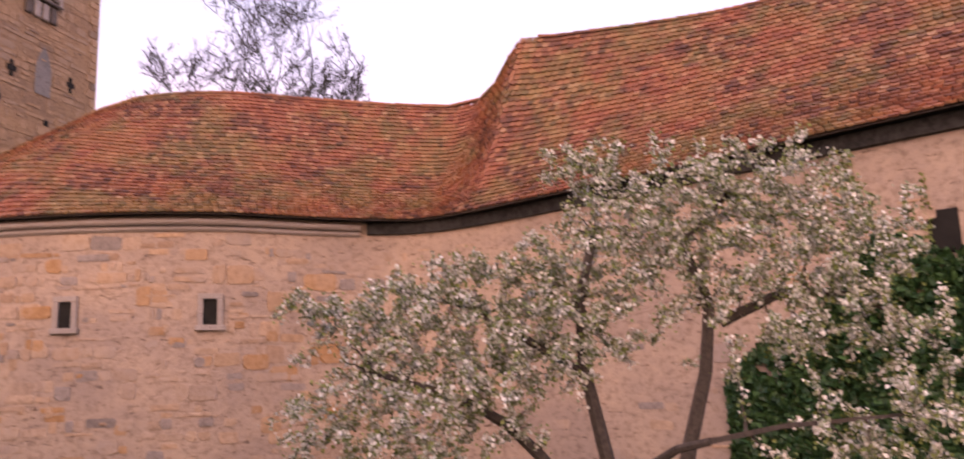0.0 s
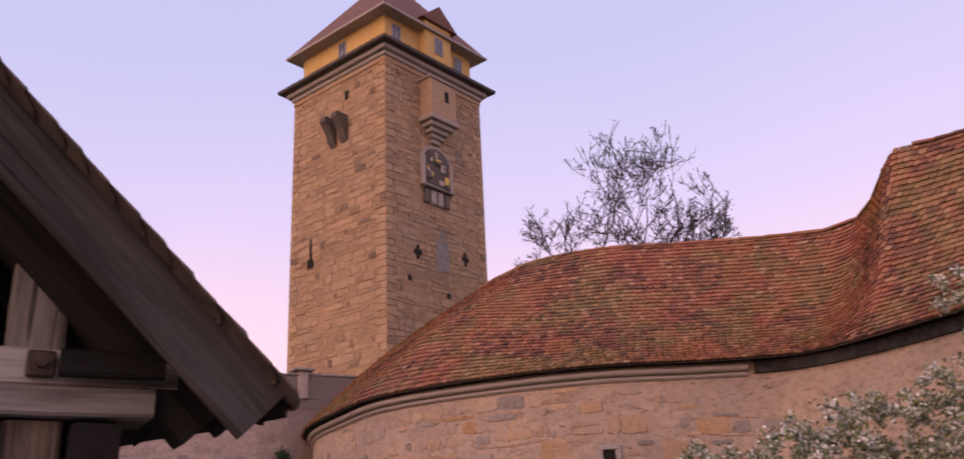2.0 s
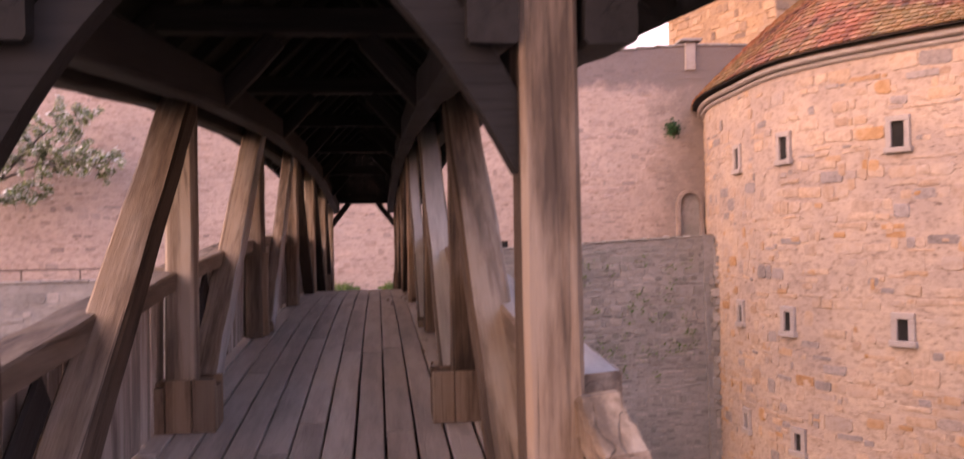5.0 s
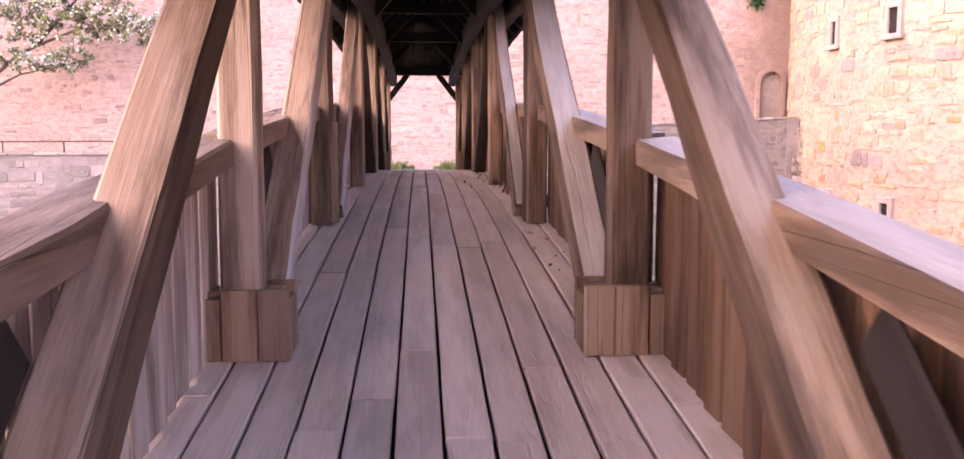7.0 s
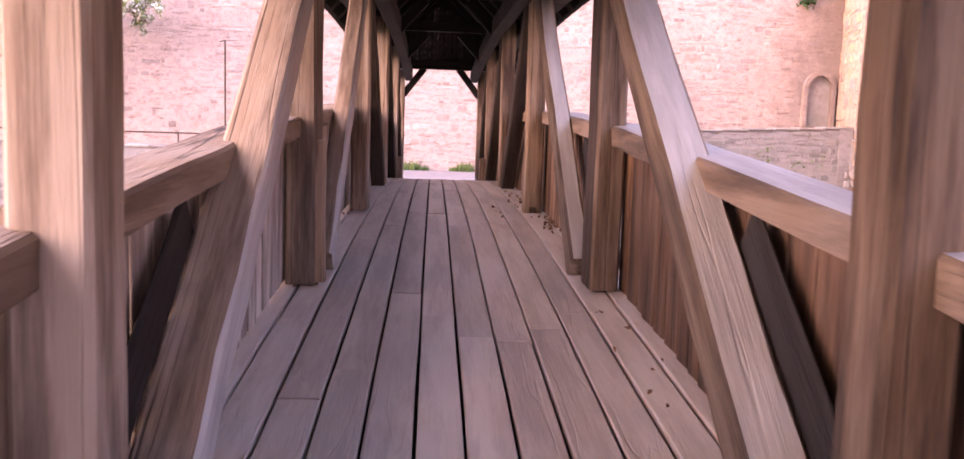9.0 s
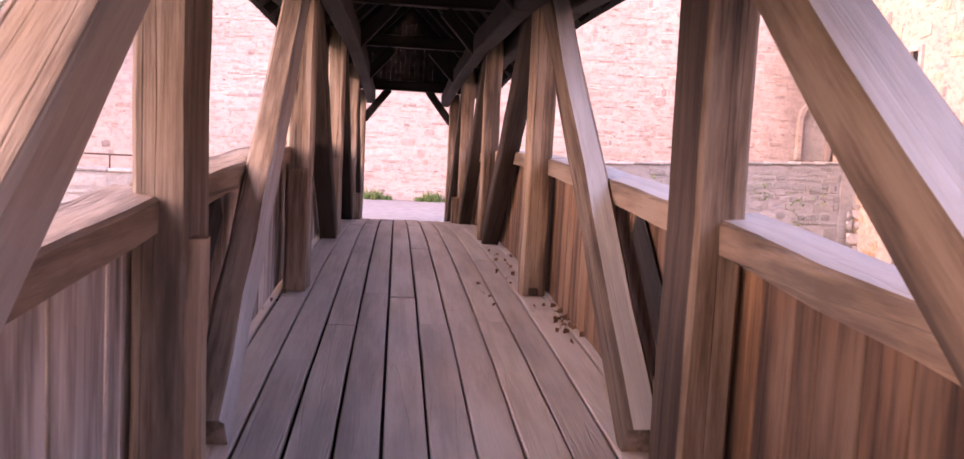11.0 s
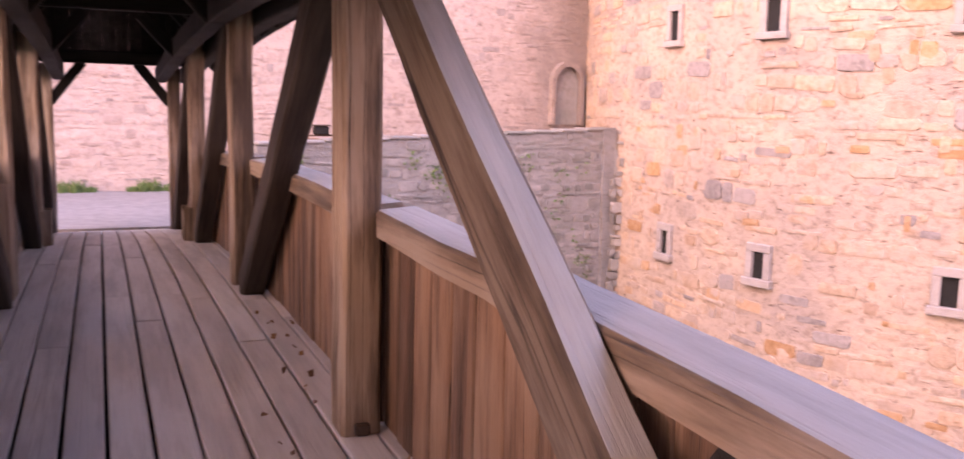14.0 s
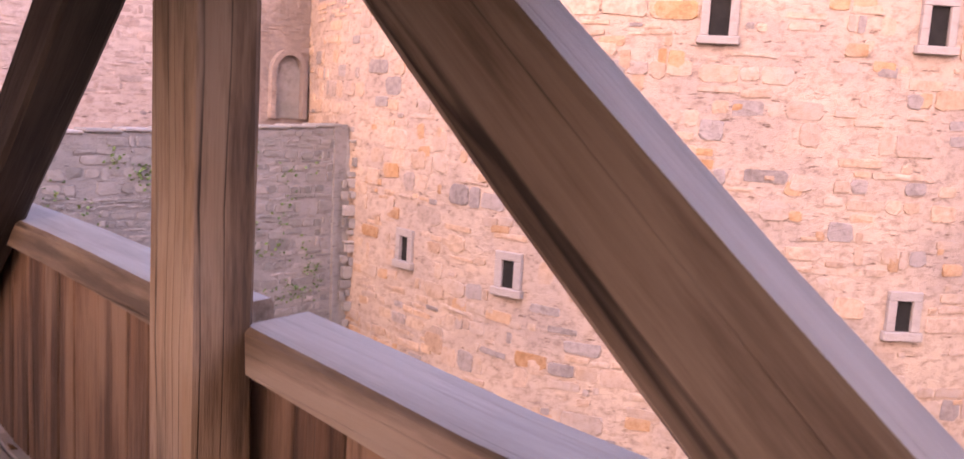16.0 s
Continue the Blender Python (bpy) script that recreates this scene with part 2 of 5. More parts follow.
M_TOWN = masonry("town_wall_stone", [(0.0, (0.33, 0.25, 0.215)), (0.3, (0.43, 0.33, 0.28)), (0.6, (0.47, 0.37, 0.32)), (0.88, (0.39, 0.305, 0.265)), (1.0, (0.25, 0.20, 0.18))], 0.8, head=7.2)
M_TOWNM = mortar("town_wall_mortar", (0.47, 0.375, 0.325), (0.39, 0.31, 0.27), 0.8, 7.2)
M_GREY = masonry("grey_retaining_stone", [(0.0, (0.20, 0.185, 0.17)), (0.5, (0.29, 0.265, 0.245)), (1.0, (0.36, 0.32, 0.29))], 0.7, (0.14, 0.145, 0.12), 0.5)
M_GREYM = mortar("grey_retaining_mortar", (0.30, 0.275, 0.255), (0.22, 0.205, 0.19))
M_TOWER = masonry("tower_sandstone", [(0.0, (0.36, 0.235, 0.14)), (0.45, (0.47, 0.315, 0.19)), (0.8, (0.42, 0.285, 0.18)), (0.93, (0.28, 0.19, 0.125)), (1.0, (0.15, 0.105, 0.08))], 0.9, (0.33, 0.26, 0.205), 0.45)
M_TOWERM = mortar("tower_mortar", (0.40, 0.265, 0.155), (0.30, 0.205, 0.135), 0.9)
M_TRIM = mortar("dressed_window_stone", (0.40, 0.345, 0.31), (0.34, 0.30, 0.275), 0.3)


def tile_material():
    n = Nodes("clay_beaver_tail_tile", 0.85, 0.25)
    rnd = n.piece_random()
    w1 = n.coords((1, 1, 1), True)
    tone = n.ramp(rnd, [(0.0, (0.10, 0.052, 0.043)), (0.3, (0.185, 0.084, 0.056)), (0.65, (0.25, 0.108, 0.066)), (0.9, (0.32, 0.155, 0.088)), (1.0, (0.38, 0.23, 0.14))])
    moss = n.ramp(n.noise(w1, 0.5, 5, 0.65), [(0.45, (0, 0, 0)), (0.55, (1, 1, 1))])
    mf = n.calc("MULTIPLY", n.calc("MULTIPLY", moss, n.noise(w1, 3.0, 4)), 0.75)
    c = n.mix(mf, tone, (0.25, 0.22, 0.08))
    red = n.ramp(n.noise(n.coords((1, 1, 0.6), True), 0.45, 3), [(0.5, (0, 0, 0)), (0.6, (1, 1, 1))])
    c = n.mix(n.calc("MULTIPLY", red, 0.38), c, (0.40, 0.135, 0.075))
    c = n.mix(0.5, c, n.ramp(n.noise(w1, 14.0, 4, 0.7), [(0.3, (0.55, 0.55, 0.55)), (0.6, (1.1, 1.1, 1.1))]), "MULTIPLY")
    return n.done(c, n.noise(w1, 30.0, 4), 0.4, 0.02)


def plain(name, a, b, scale=6.0, rough=0.8, metal=0.0, bump=0.3):
    n = Nodes(name, rough)
    n.b.inputs["Metallic"].default_value = metal
    w1 = n.coords((1, 1, 1), True)
    f = n.noise(w1, scale, 6, 0.65)
    c = n.mix(n.ramp(f, [(0.35, (0, 0, 0)), (0.65, (1, 1, 1))]), a, b)
    return n.done(c, n.noise(w1, scale * 5, 4), bump, 0.01)


M_TILE = tile_material()
M_OLDTILE = plain("mossy_old_tile", (0.075, 0.06, 0.05), (0.13, 0.10, 0.08), 9.0)
M_IRON = plain("rusted_iron", (0.05, 0.04, 0.035), (0.10, 0.07, 0.05), 30.0, 0.6, 0.7)
# black for the shade inside windows, loops and holes, and for the box case
M_VOID = plain("opening_shade_and_case_black", (0.012, 0.011, 0.010), (0.02, 0.018, 0.016), 3.0, 0.95)
M_LOUVRE = plain("dark_slot_board", (0.03, 0.026, 0.024), (0.05, 0.042, 0.036), 9.0, 0.8)
M_PLASTER = plain("ochre_plaster", (0.52, 0.33, 0.12), (0.58, 0.38, 0.15), 2.0, 0.9)
M_ROOFRED = plain("red_brown_tower_tile", (0.13, 0.065, 0.05), (0.19, 0.09, 0.065), 3.0, 0.8)
M_SLATE = plain("dark_slate_roof", (0.06, 0.05, 0.05), (0.10, 0.08, 0.075), 6.0, 0.7)
M_GOLD = plain("gilded_relief", (0.62, 0.42, 0.10), (0.50, 0.33, 0.09), 10.0, 0.4, 0.8)
M_RELIEF = plain("dark_painted_relief", (0.07, 0.06, 0.055), (0.14, 0.11, 0.09), 8.0, 0.7)
M_GLASS = plain("old_window_glass", (0.10, 0.11, 0.14), (0.16, 0.17, 0.20), 1.0, 0.15, 0.0, 0.05)
M_GROUND = plain("moat_turf", (0.10, 0.105, 0.05), (0.17, 0.14, 0.085), 1.2, 0.95)
M_PATH = plain("gravel_path", (0.17, 0.155, 0.152), (0.23, 0.21, 0.205), 4.0, 0.95)
M_BARK = plain("blossom_tree_bark", (0.045, 0.038, 0.034), (0.09, 0.075, 0.065), 18.0, 0.9)
M_TWIG = plain("bare_tree_bark", (0.022, 0.017, 0.015), (0.042, 0.032, 0.027), 12.0, 0.9)


def leafy(name, stops, rough=0.6, trans=0.25):
    n = Nodes(name, rough)
    c = n.ramp(n.piece_random(), stops)
    n.b.inputs["Transmission Weight"].default_value = 0.0
    n.b.inputs["Subsurface Weight"].default_value = 0.0
    return n.done(c)


M_PETAL = leafy("white_pink_petals", [(0.0, (0.15, 0.19, 0.09)), (0.3, (0.33, 0.345, 0.26)), (0.55, (0.55, 0.54, 0.49)), (1.0, (0.74, 0.72, 0.68))])
M_LEAF = leafy("young_green_leaves", [(0.0, (0.11, 0.15, 0.045)), (0.6, (0.17, 0.21, 0.06)), (1.0, (0.24, 0.27, 0.09))])
M_IVY = leafy("ivy_leaves", [(0.0, (0.014, 0.04, 0.016)), (0.6, (0.028, 0.072, 0.024)), (1.0, (0.06, 0.125, 0.04))], 0.5)
M_GRASS = leafy("grass_blades", [(0.0, (0.07, 0.12, 0.03)), (1.0, (0.16, 0.22, 0.07))])
M_DRY = leafy("dry_leaves", [(0.0, (0.10, 0.055, 0.03)), (1.0, (0.20, 0.12, 0.06))])


# ---- building helpers ----
def mesh_of(name, verts, faces, material):
    me = bpy.data.meshes.new(name)
    me.from_pydata([tuple(p) for p in verts], [], faces)
    me.validate()
    me.materials.append(material)
    return me


def bm_mesh(name, bm, material):
    me = bpy.data.meshes.new(name)
    bmesh.ops.recalc_face_normals(bm, faces=bm.faces)
    bm.to_mesh(me)
    bm.free()
    me.materials.append(material)
    return me


def thing(name, at, label, category, group="", kind=""):
    ob = new(name)
    ob.matrix_world = Matrix.Translation(at)
    ob.empty_display_size = 0.2
    return tagged(ob, label, category, group, kind)


def put(name, me, parent, m=None, label=""):
    """Links a mesh as one part under a thing or a part, at the world pose m."""
    ob = new(name, me)
    m = m or Matrix.Identity(4)
    if parent:
        ob.parent = parent
        up, q = Matrix.Identity(4), parent
        chain = []
        while q:
            chain.append(q)
            q = q.parent
        for q in reversed(chain):
            up = up @ q.matrix_basis
        ob.matrix_basis = up.inverted() @ m
    else:
        ob.matrix_basis = m
    if label:
        tagged(ob, label)
    return ob


def timber_mesh(name, length, w, h, material, seed=0, cham=0.014, warp=0.006, steps=0, sides=()):
    """A hand-hewn timber along +x from the origin, w across y, h across z, with uneven chamfered arrises."""
    rnd = random.Random(seed * 7 + int(length * 100))
    steps = steps or max(2, int(length / 0.35))
    ring = [(-w / 2 + cham, -h / 2), (w / 2 - cham, -h / 2), (w / 2, -h / 2 + cham), (w / 2, h / 2 - cham),
            (w / 2 - cham, h / 2), (-w / 2 + cham, h / 2), (-w / 2, h / 2 - cham), (-w / 2, -h / 2 + cham)]
    verts, faces = [], []
    for i in range(steps + 1):
        x = length * i / steps
        dy, dz = rnd.uniform(-warp, warp), rnd.uniform(-warp, warp)
        if i in (0, steps):
            dy = dz = 0
        for y, z in ring:
            verts.append((x, y + dy + rnd.uniform(-warp, warp) * 0.5, z + dz + rnd.uniform(-warp, warp) * 0.5))
    for i in range(steps):
        for k in range(8):
            a, b = i * 8 + k, i * 8 + (k + 1) % 8
            faces.append((a, b, b + 8, a + 8))
    faces.append(tuple(reversed(range(8))))
    faces.append(tuple(range(steps * 8, steps * 8 + 8)))
    me = mesh_of(name, verts, [f[::-1] for f in faces], material)
    for slot, (side_, mat) in enumerate(sides):
        me.materials.append(mat)
        for i in range(steps):
            me.polygons[i * 8 + side_].material_index = slot + 1
    return me


def along(p0, p1, side=(1, 0, 0)):
    """The pose whose x runs from p0 to p1 and whose y is nearest to side."""
    p0, p1 = Vector(p0), Vector(p1)
    x = (p1 - p0).normalized()
    z = x.cross(Vector(side)).normalized()
    y = z.cross(x)
    m = Matrix((x, y, z)).transposed().to_4x4()
    m.translation = p0
    return m


_seed = [0]


def timber(name, p0, p1, w, h, material, parent, side=(1, 0, 0), label="", **kw):
    _seed[0] += 1
    me = timber_mesh(name, (Vector(p1) - Vector(p0)).length, w, h, material, _seed[0], **kw)
    return put(name, me, parent, along(p0, p1, side), label)


def box_mesh(name, x0, x1, y0, y1, z0, z1, material, bevel=0.008):
    bm = bmesh.new()
    bmesh.ops.create_cube(bm, size=1)
    for v_ in bm.verts:
        v_.co = Vector(((x0 + x1) / 2 + v_.co.x * (x1 - x0), (y0 + y1) / 2 + v_.co.y * (y1 - y0), (z0 + z1) / 2 + v_.co.z * (z1 - z0)))
    if bevel:
        bmesh.ops.bevel(bm, geom=list(bm.edges), offset=bevel, segments=1, affect="EDGES")
    return bm_mesh(name, bm, material)


def spline(points, count):
    """Even steps along a smooth curve through points; returns an array."""
    p = np.array(points, float)
    out = []
    for i in range(len(p) - 1):
        a, b, c, d = p[max(i - 1, 0)], p[i], p[i + 1], p[min(i + 2, len(p) - 1)]
        for t in np.linspace(0, 1, 40, endpoint=False):
            out.append(0.5 * (2 * b + (c - a) * t + (2 * a - 5 * b + 4 * c - d) * t * t + (3 * b - a - 3 * c + d) * t ** 3))
    out.append(p[-1])
    out = np.array(out)
    s = np.r_[0, np.cumsum(np.linalg.norm(np.diff(out[:, :2], axis=0), axis=1))]
    q = np.linspace(0, s[-1], count)
    return np.stack([np.interp(q, s, out[:, k]) for k in range(out.shape[1])], 1), s[-1]


class Face:
    """An upright wall face over a plan curve; s runs along it, the outside lies to the right of its run."""
    def __init__(self, points):
        self.p, self.length = spline(points, max(40, 12 * len(points)))
        self.s = np.linspace(0, self.length, len(self.p))
        d = np.gradient(self.p, axis=0)
        d /= np.linalg.norm(d, axis=1)[:, None]
        self.d = d

    def at(self, s, z, out=0.0):
        x, y = np.interp(s, self.s, self.p[:, 0]), np.interp(s, self.s, self.p[:, 1])
        dx, dy = np.interp(s, self.s, self.d[:, 0]), np.interp(s, self.s, self.d[:, 1])
        n = math.hypot(dx, dy)
        dx, dy = dx / n, dy / n
        return Vector((x + dy * out, y - dx * out, z))

    def stand(self, s, z, out=0.0):
        """A pose at the face: x along it, y into the wall, z up."""
        a, b = self.at(s - 0.05, z), self.at(s + 0.05, z)
        x = (b - a).normalized()
        m = Matrix((x, Vector((0, 0, 1)).cross(x), Vector((0, 0, 1)))).transposed().to_4x4()
        m.translation = self.at(s, z, out)
        return m


def wall_mesh(name, face, z0, z1, thick, material, step=0.5, tops=None):
    """A solid wall behind a face."""
    n = max(2, int(face.length / step))
    verts, faces = [], []
    for i in range(n + 1):
        s = face.length * i / n
        zt = tops(s) if tops else z1
        for out, z in ((0, z0), (0, zt), (-thick, zt), (-thick, z0)):
            verts.append(face.at(s, z, out))
    for i in range(n):
        for k in range(4):
            a, b = i * 4 + k, i * 4 + (k + 1) % 4
            faces.append((a, b, b + 4, a + 4))
    faces += [(3, 2, 1, 0), (n * 4, n * 4 + 1, n * 4 + 2, n * 4 + 3)]
    me = mesh_of(name, verts, faces, material)
    return me


def stone_piece(w, h, d, rnd):
    """One squared rubble stone about the origin in x and z, its face towards -y, chipped at the edges."""
    j = lambda k: rnd.uniform(-k, k)
    c = min(w, h) * 0.24
    back = [(-w / 2, 0.03, -h / 2), (w / 2, 0.03, -h / 2), (w / 2, 0.03, h / 2), (-w / 2, 0.03, h / 2)]
    k = min(w, h) * 0.17
    ring = [(-w / 2 + c + j(k), -d, -h / 2 + j(k) * .4), (w / 2 - c + j(k), -d + j(.006), -h / 2 + j(k) * .4), (w / 2 + j(k) * .4, -d, -h / 2 + c + j(k)), (w / 2 + j(k) * .4, -d + j(.006), h / 2 - c + j(k)),
            (w / 2 - c + j(k), -d, h / 2 + j(k) * .4), (-w / 2 + c + j(k), -d + j(.006), h / 2 + j(k) * .4), (-w / 2 + j(k) * .4, -d, h / 2 - c + j(k)), (-w / 2 + j(k) * .4, -d, -h / 2 + c + j(k))]
    mid = (j(w * .15), -d - rnd.uniform(0.0, 0.014), j(h * .15))
    verts = back + ring + [mid]
    faces = [(4 + i, 4 + (i + 1) % 8, 12) for i in range(8)]
    faces += [(0, 1, 5, 4), (1, 6, 5), (1, 2, 7, 6), (2, 8, 7), (2, 3, 9, 8), (3, 10, 9), (3, 0, 11, 10), (0, 4, 11)]
    return verts, faces


def lay_stones(face, z0, z1, width, height, rnd, keep, s0=0.0, s1=None, fill=0.8, proud=0.012, tops=None):
    """Coursed rubble over a face: a list of (pose, verts, faces, middle)."""
    out = []
    s1 = face.length if s1 is None else s1
    run = s0
    while run < s1:
        end = min(s1, run + rnd.uniform(1.6, 4.2) * max(1.0, width / 0.5))
        z = z0 - rnd.uniform(0, height)
        while z < z1:
            h = height * rnd.choice((0.5, 0.65, 0.8, 1.0, 1.25, 1.6))
            s = run + rnd.uniform(0, width * .5)
            while s < end:
                w = width * rnd.choice((0.4, 0.6, 0.8, 1.0, 1.3, 1.7)) * rnd.uniform(0.85, 1.15)
                mid, zc = s + w / 2, z + h / 2 + rnd.uniform(-.04, .04)
                ok = mid + w / 2 < min(s1, end + .25) and z > z0 and zc + h / 2 < (tops(mid) if tops else z1) and rnd.random() < fill and keep(mid, zc, w, h)
                if ok:
                    gap = rnd.uniform(0.03, 0.075)
                    hh = h * rnd.uniform(0.72, 1.0)
                    vs, fs = stone_piece(max(.06, w - gap), max(.05, hh - gap), proud * rnd.uniform(0.3, 1.5), rnd)
                    out.append((face.stand(mid, zc) @ Matrix.Rotation(rnd.gauss(0, .025), 4, "Y"), vs, fs))
                s += w
            z += h
        run = end
    return out


def place_stones(name, stones, parent, material, near, count=300, word="stone"):
    """The stones nearest to a place become parts; the rest stay together in one mesh."""
    near = Vector(near)
    order = sorted(range(len(stones)), key=lambda i: (stones[i][0].translation - near).length)
    single = set(order[:count])
    verts, faces = [], []
    for i, (m, vs, fs) in enumerate(stones):
        if i in single:
            put(word, mesh_of(word, vs, fs, material), parent, m)
        else:
            b = len(verts)
            verts += [m @ Vector(p) for p in vs]
            faces += [tuple(b + k for k in f) for f in fs]
    if verts:
        tagged(put(name, mesh_of(name, verts, faces, material), parent), "", "", "", "stuff")


# ---- ground ----
def camber(y):
    """Height of the line that the bridge roof follows."""
    return 0.016 - 0.004 * (max(y, -0.2) - 14.0) ** 2


def deck(y):
    """Height of the cambered bridge deck, which falls away more towards the far end."""
    return camber(y) - 0.0025 * max(0.0, y - 16.0) ** 2


def smooth(a, b, x):
    t = min(1.0, max(0.0, (x - a) / (b - a)))
    return t * t * (3 - 2 * t)


def ground_z(x, y):
    near = -0.84
    far = -0.86 - 0.004 * max(0, y - 26)
    z = near + (-7.2 - near) * smooth(0.4, 6.0 + 0.1 * abs(x), y + 0.10 * abs(x))
    z = z + (far - z) * smooth(24.55, 24.75, y) if abs(x) < 3.2 else z + (far - z) * (smooth(28.9, 29.4, y) if x > 0 else smooth(31.0, 31.6, y))
    z += 0.10 * math.sin(x * 0.7 + y * 0.3) * smooth(2.5, 6.0, abs(x))
    return z


def build_ground():
    xs = sorted(set([-400, -200, -100, -60] + list(np.arange(-40, 45, 1.5)) + [-3.2, 3.2, -2.2, 2.2] + [60, 100, 200, 400]))
    ys = sorted(set([-400, -200, -100, -50, -30, -20, -14, -10] + list(np.arange(-7, 40, 1.0)) + [24.5, 24.8, 28.9, 29.4, 31.0, 31.6] + [50, 60, 80, 120, 200, 400]))
    verts = [(x, y, ground_z(x, y)) for y in ys for x in xs]
    n = len(xs)
    faces = [(j * n + i, j * n + i + 1, (j + 1) * n + i + 1, (j + 1) * n + i) for j in range(len(ys) - 1) for i in range(n - 1)]
    me = mesh_of("ground", verts, faces, M_GROUND)
    me.polygons.foreach_set("use_smooth", [True] * len(me.polygons))
    tagged(new("ground", me), "grassy moat ground falling away beside the bridge", "ground", kind="structure")
    me = box_mesh("path", -3.0, 3.0, 24.85, 33.0, -1.2, -0.57, M_PATH, 0.02)
    bmx = bmesh.new()
    bmx.from_mesh(me)
    for v_ in bmx.verts:
        if v_.co.z > -1:
            v_.co.z = -0.61 - 0.014 * (v_.co.y - 24.8)
    bmx.to_mesh(me)
    bmx.free()
    tagged(new("path", me), "pale gravel path between bridge end and wall", "path", kind="structure")
    me = box_mesh("pavement", -4.0, 4.0, -14.0, -1.12, -1.4, -0.80, M_PATH, 0.02)
    tagged(new("pavement", me), "pale gravel approach before the bridge", "path", kind="structure")


build_ground()


# ---- bastion, wing and town wall ----
PLAN = [(16.6, 37.5), (14.2, 33.6), (12.75, 29.6), (12.42, 26.0), (12.5, 22.5), (14.05, 19.3), (16.3, 16.6), (18.9, 15.0), (20.75, 13.5),
        (21.2, 11.0), (20.7, 6.0), (20.0, 1.0), (19.4, -4.0), (18.4, -14.0)]
EAVE = [(16.2, 37.8, 6.25), (13.8, 33.8, 6.25), (12.35, 29.7, 6.25), (12.02, 26.0, 6.25), (12.15, 22.4, 6.25), (13.72, 19.02, 6.25), (16.05, 16.25, 6.25), (18.62, 14.65, 6.25),
        (20.4, 13.25, 6.25), (20.75, 12.5, 6.25), (20.78, 11.7, 6.25), (20.75, 11.0, 6.25), (20.7, 10.4, 6.25), (20.25, 6.0, 6.25), (19.55, 1.0, 6.25), (18.9, -4.0, 6.25), (17.9, -14.0, 6.25)]
RIDGE = [(20.0, 31.0, 11.5), (18.9, 28.4, 11.5), (18.45, 26.6, 11.5), (18.4, 25.6, 11.55), (18.5, 24.7, 11.6), (19.0, 23.2, 11.75), (20.6, 21.1, 11.8), (22.8, 18.7, 11.55),
         (24.5, 15.4, 11.05), (24.55, 13.5, 10.8), (24.55, 12.45, 11.45), (24.5, 11.6, 12.5), (24.8, 10.5, 12.38), (25.9, 6.8, 12.3), (26.4, 3.8, 12.3), (26.6, -4.0, 12.3), (26.0, -14.0, 12.3)]
OUTER = Face(PLAN)


def s_near(x, y):
    return float(OUTER.s[np.argmin((OUTER.p[:, 0] - x) ** 2 + (OUTER.p[:, 1] - y) ** 2)])


S_END = s_near(20.0, 14.3)            # where the round bastion meets the straight wing


def slot_window(parent, s, z, w, h, fr):
    """A small slot window: four dressed stones round a black sheet that stands for the shade inside."""
    m = OUTER.stand(s, z)
    win = put("window", box_mesh("window", -w / 2 - .02, w / 2 + .02, 0.0, 0.05, -h / 2 - .02, h / 2 + .02, M_VOID, 0), parent, m @ Matrix.Translation((0, -0.012, 0)), "slot opening, a black sheet for its shade")
    put("jamb", box_mesh("jamb", -w / 2 - fr, -w / 2, -0.085, 0.03, -h / 2, h / 2, M_TRIM, .012), win, m)
    put("jamb", box_mesh("jamb", w / 2, w / 2 + fr, -0.085, 0.03, -h / 2, h / 2, M_TRIM, .012), win, m)
    put("lintel", box_mesh("lintel", -w / 2 - fr, w / 2 + fr, -0.085, 0.03, h / 2 + .002, h / 2 + fr, M_TRIM, .012), win, m)
    put("sill", box_mesh("sill", -w / 2 - fr - .05, w / 2 + fr + .05, -0.13, 0.03, -h / 2 - fr, -h / 2 - .002, M_TRIM, .015), win, m)
    return s, z, w / 2 + fr + .05, h / 2 + fr + .05


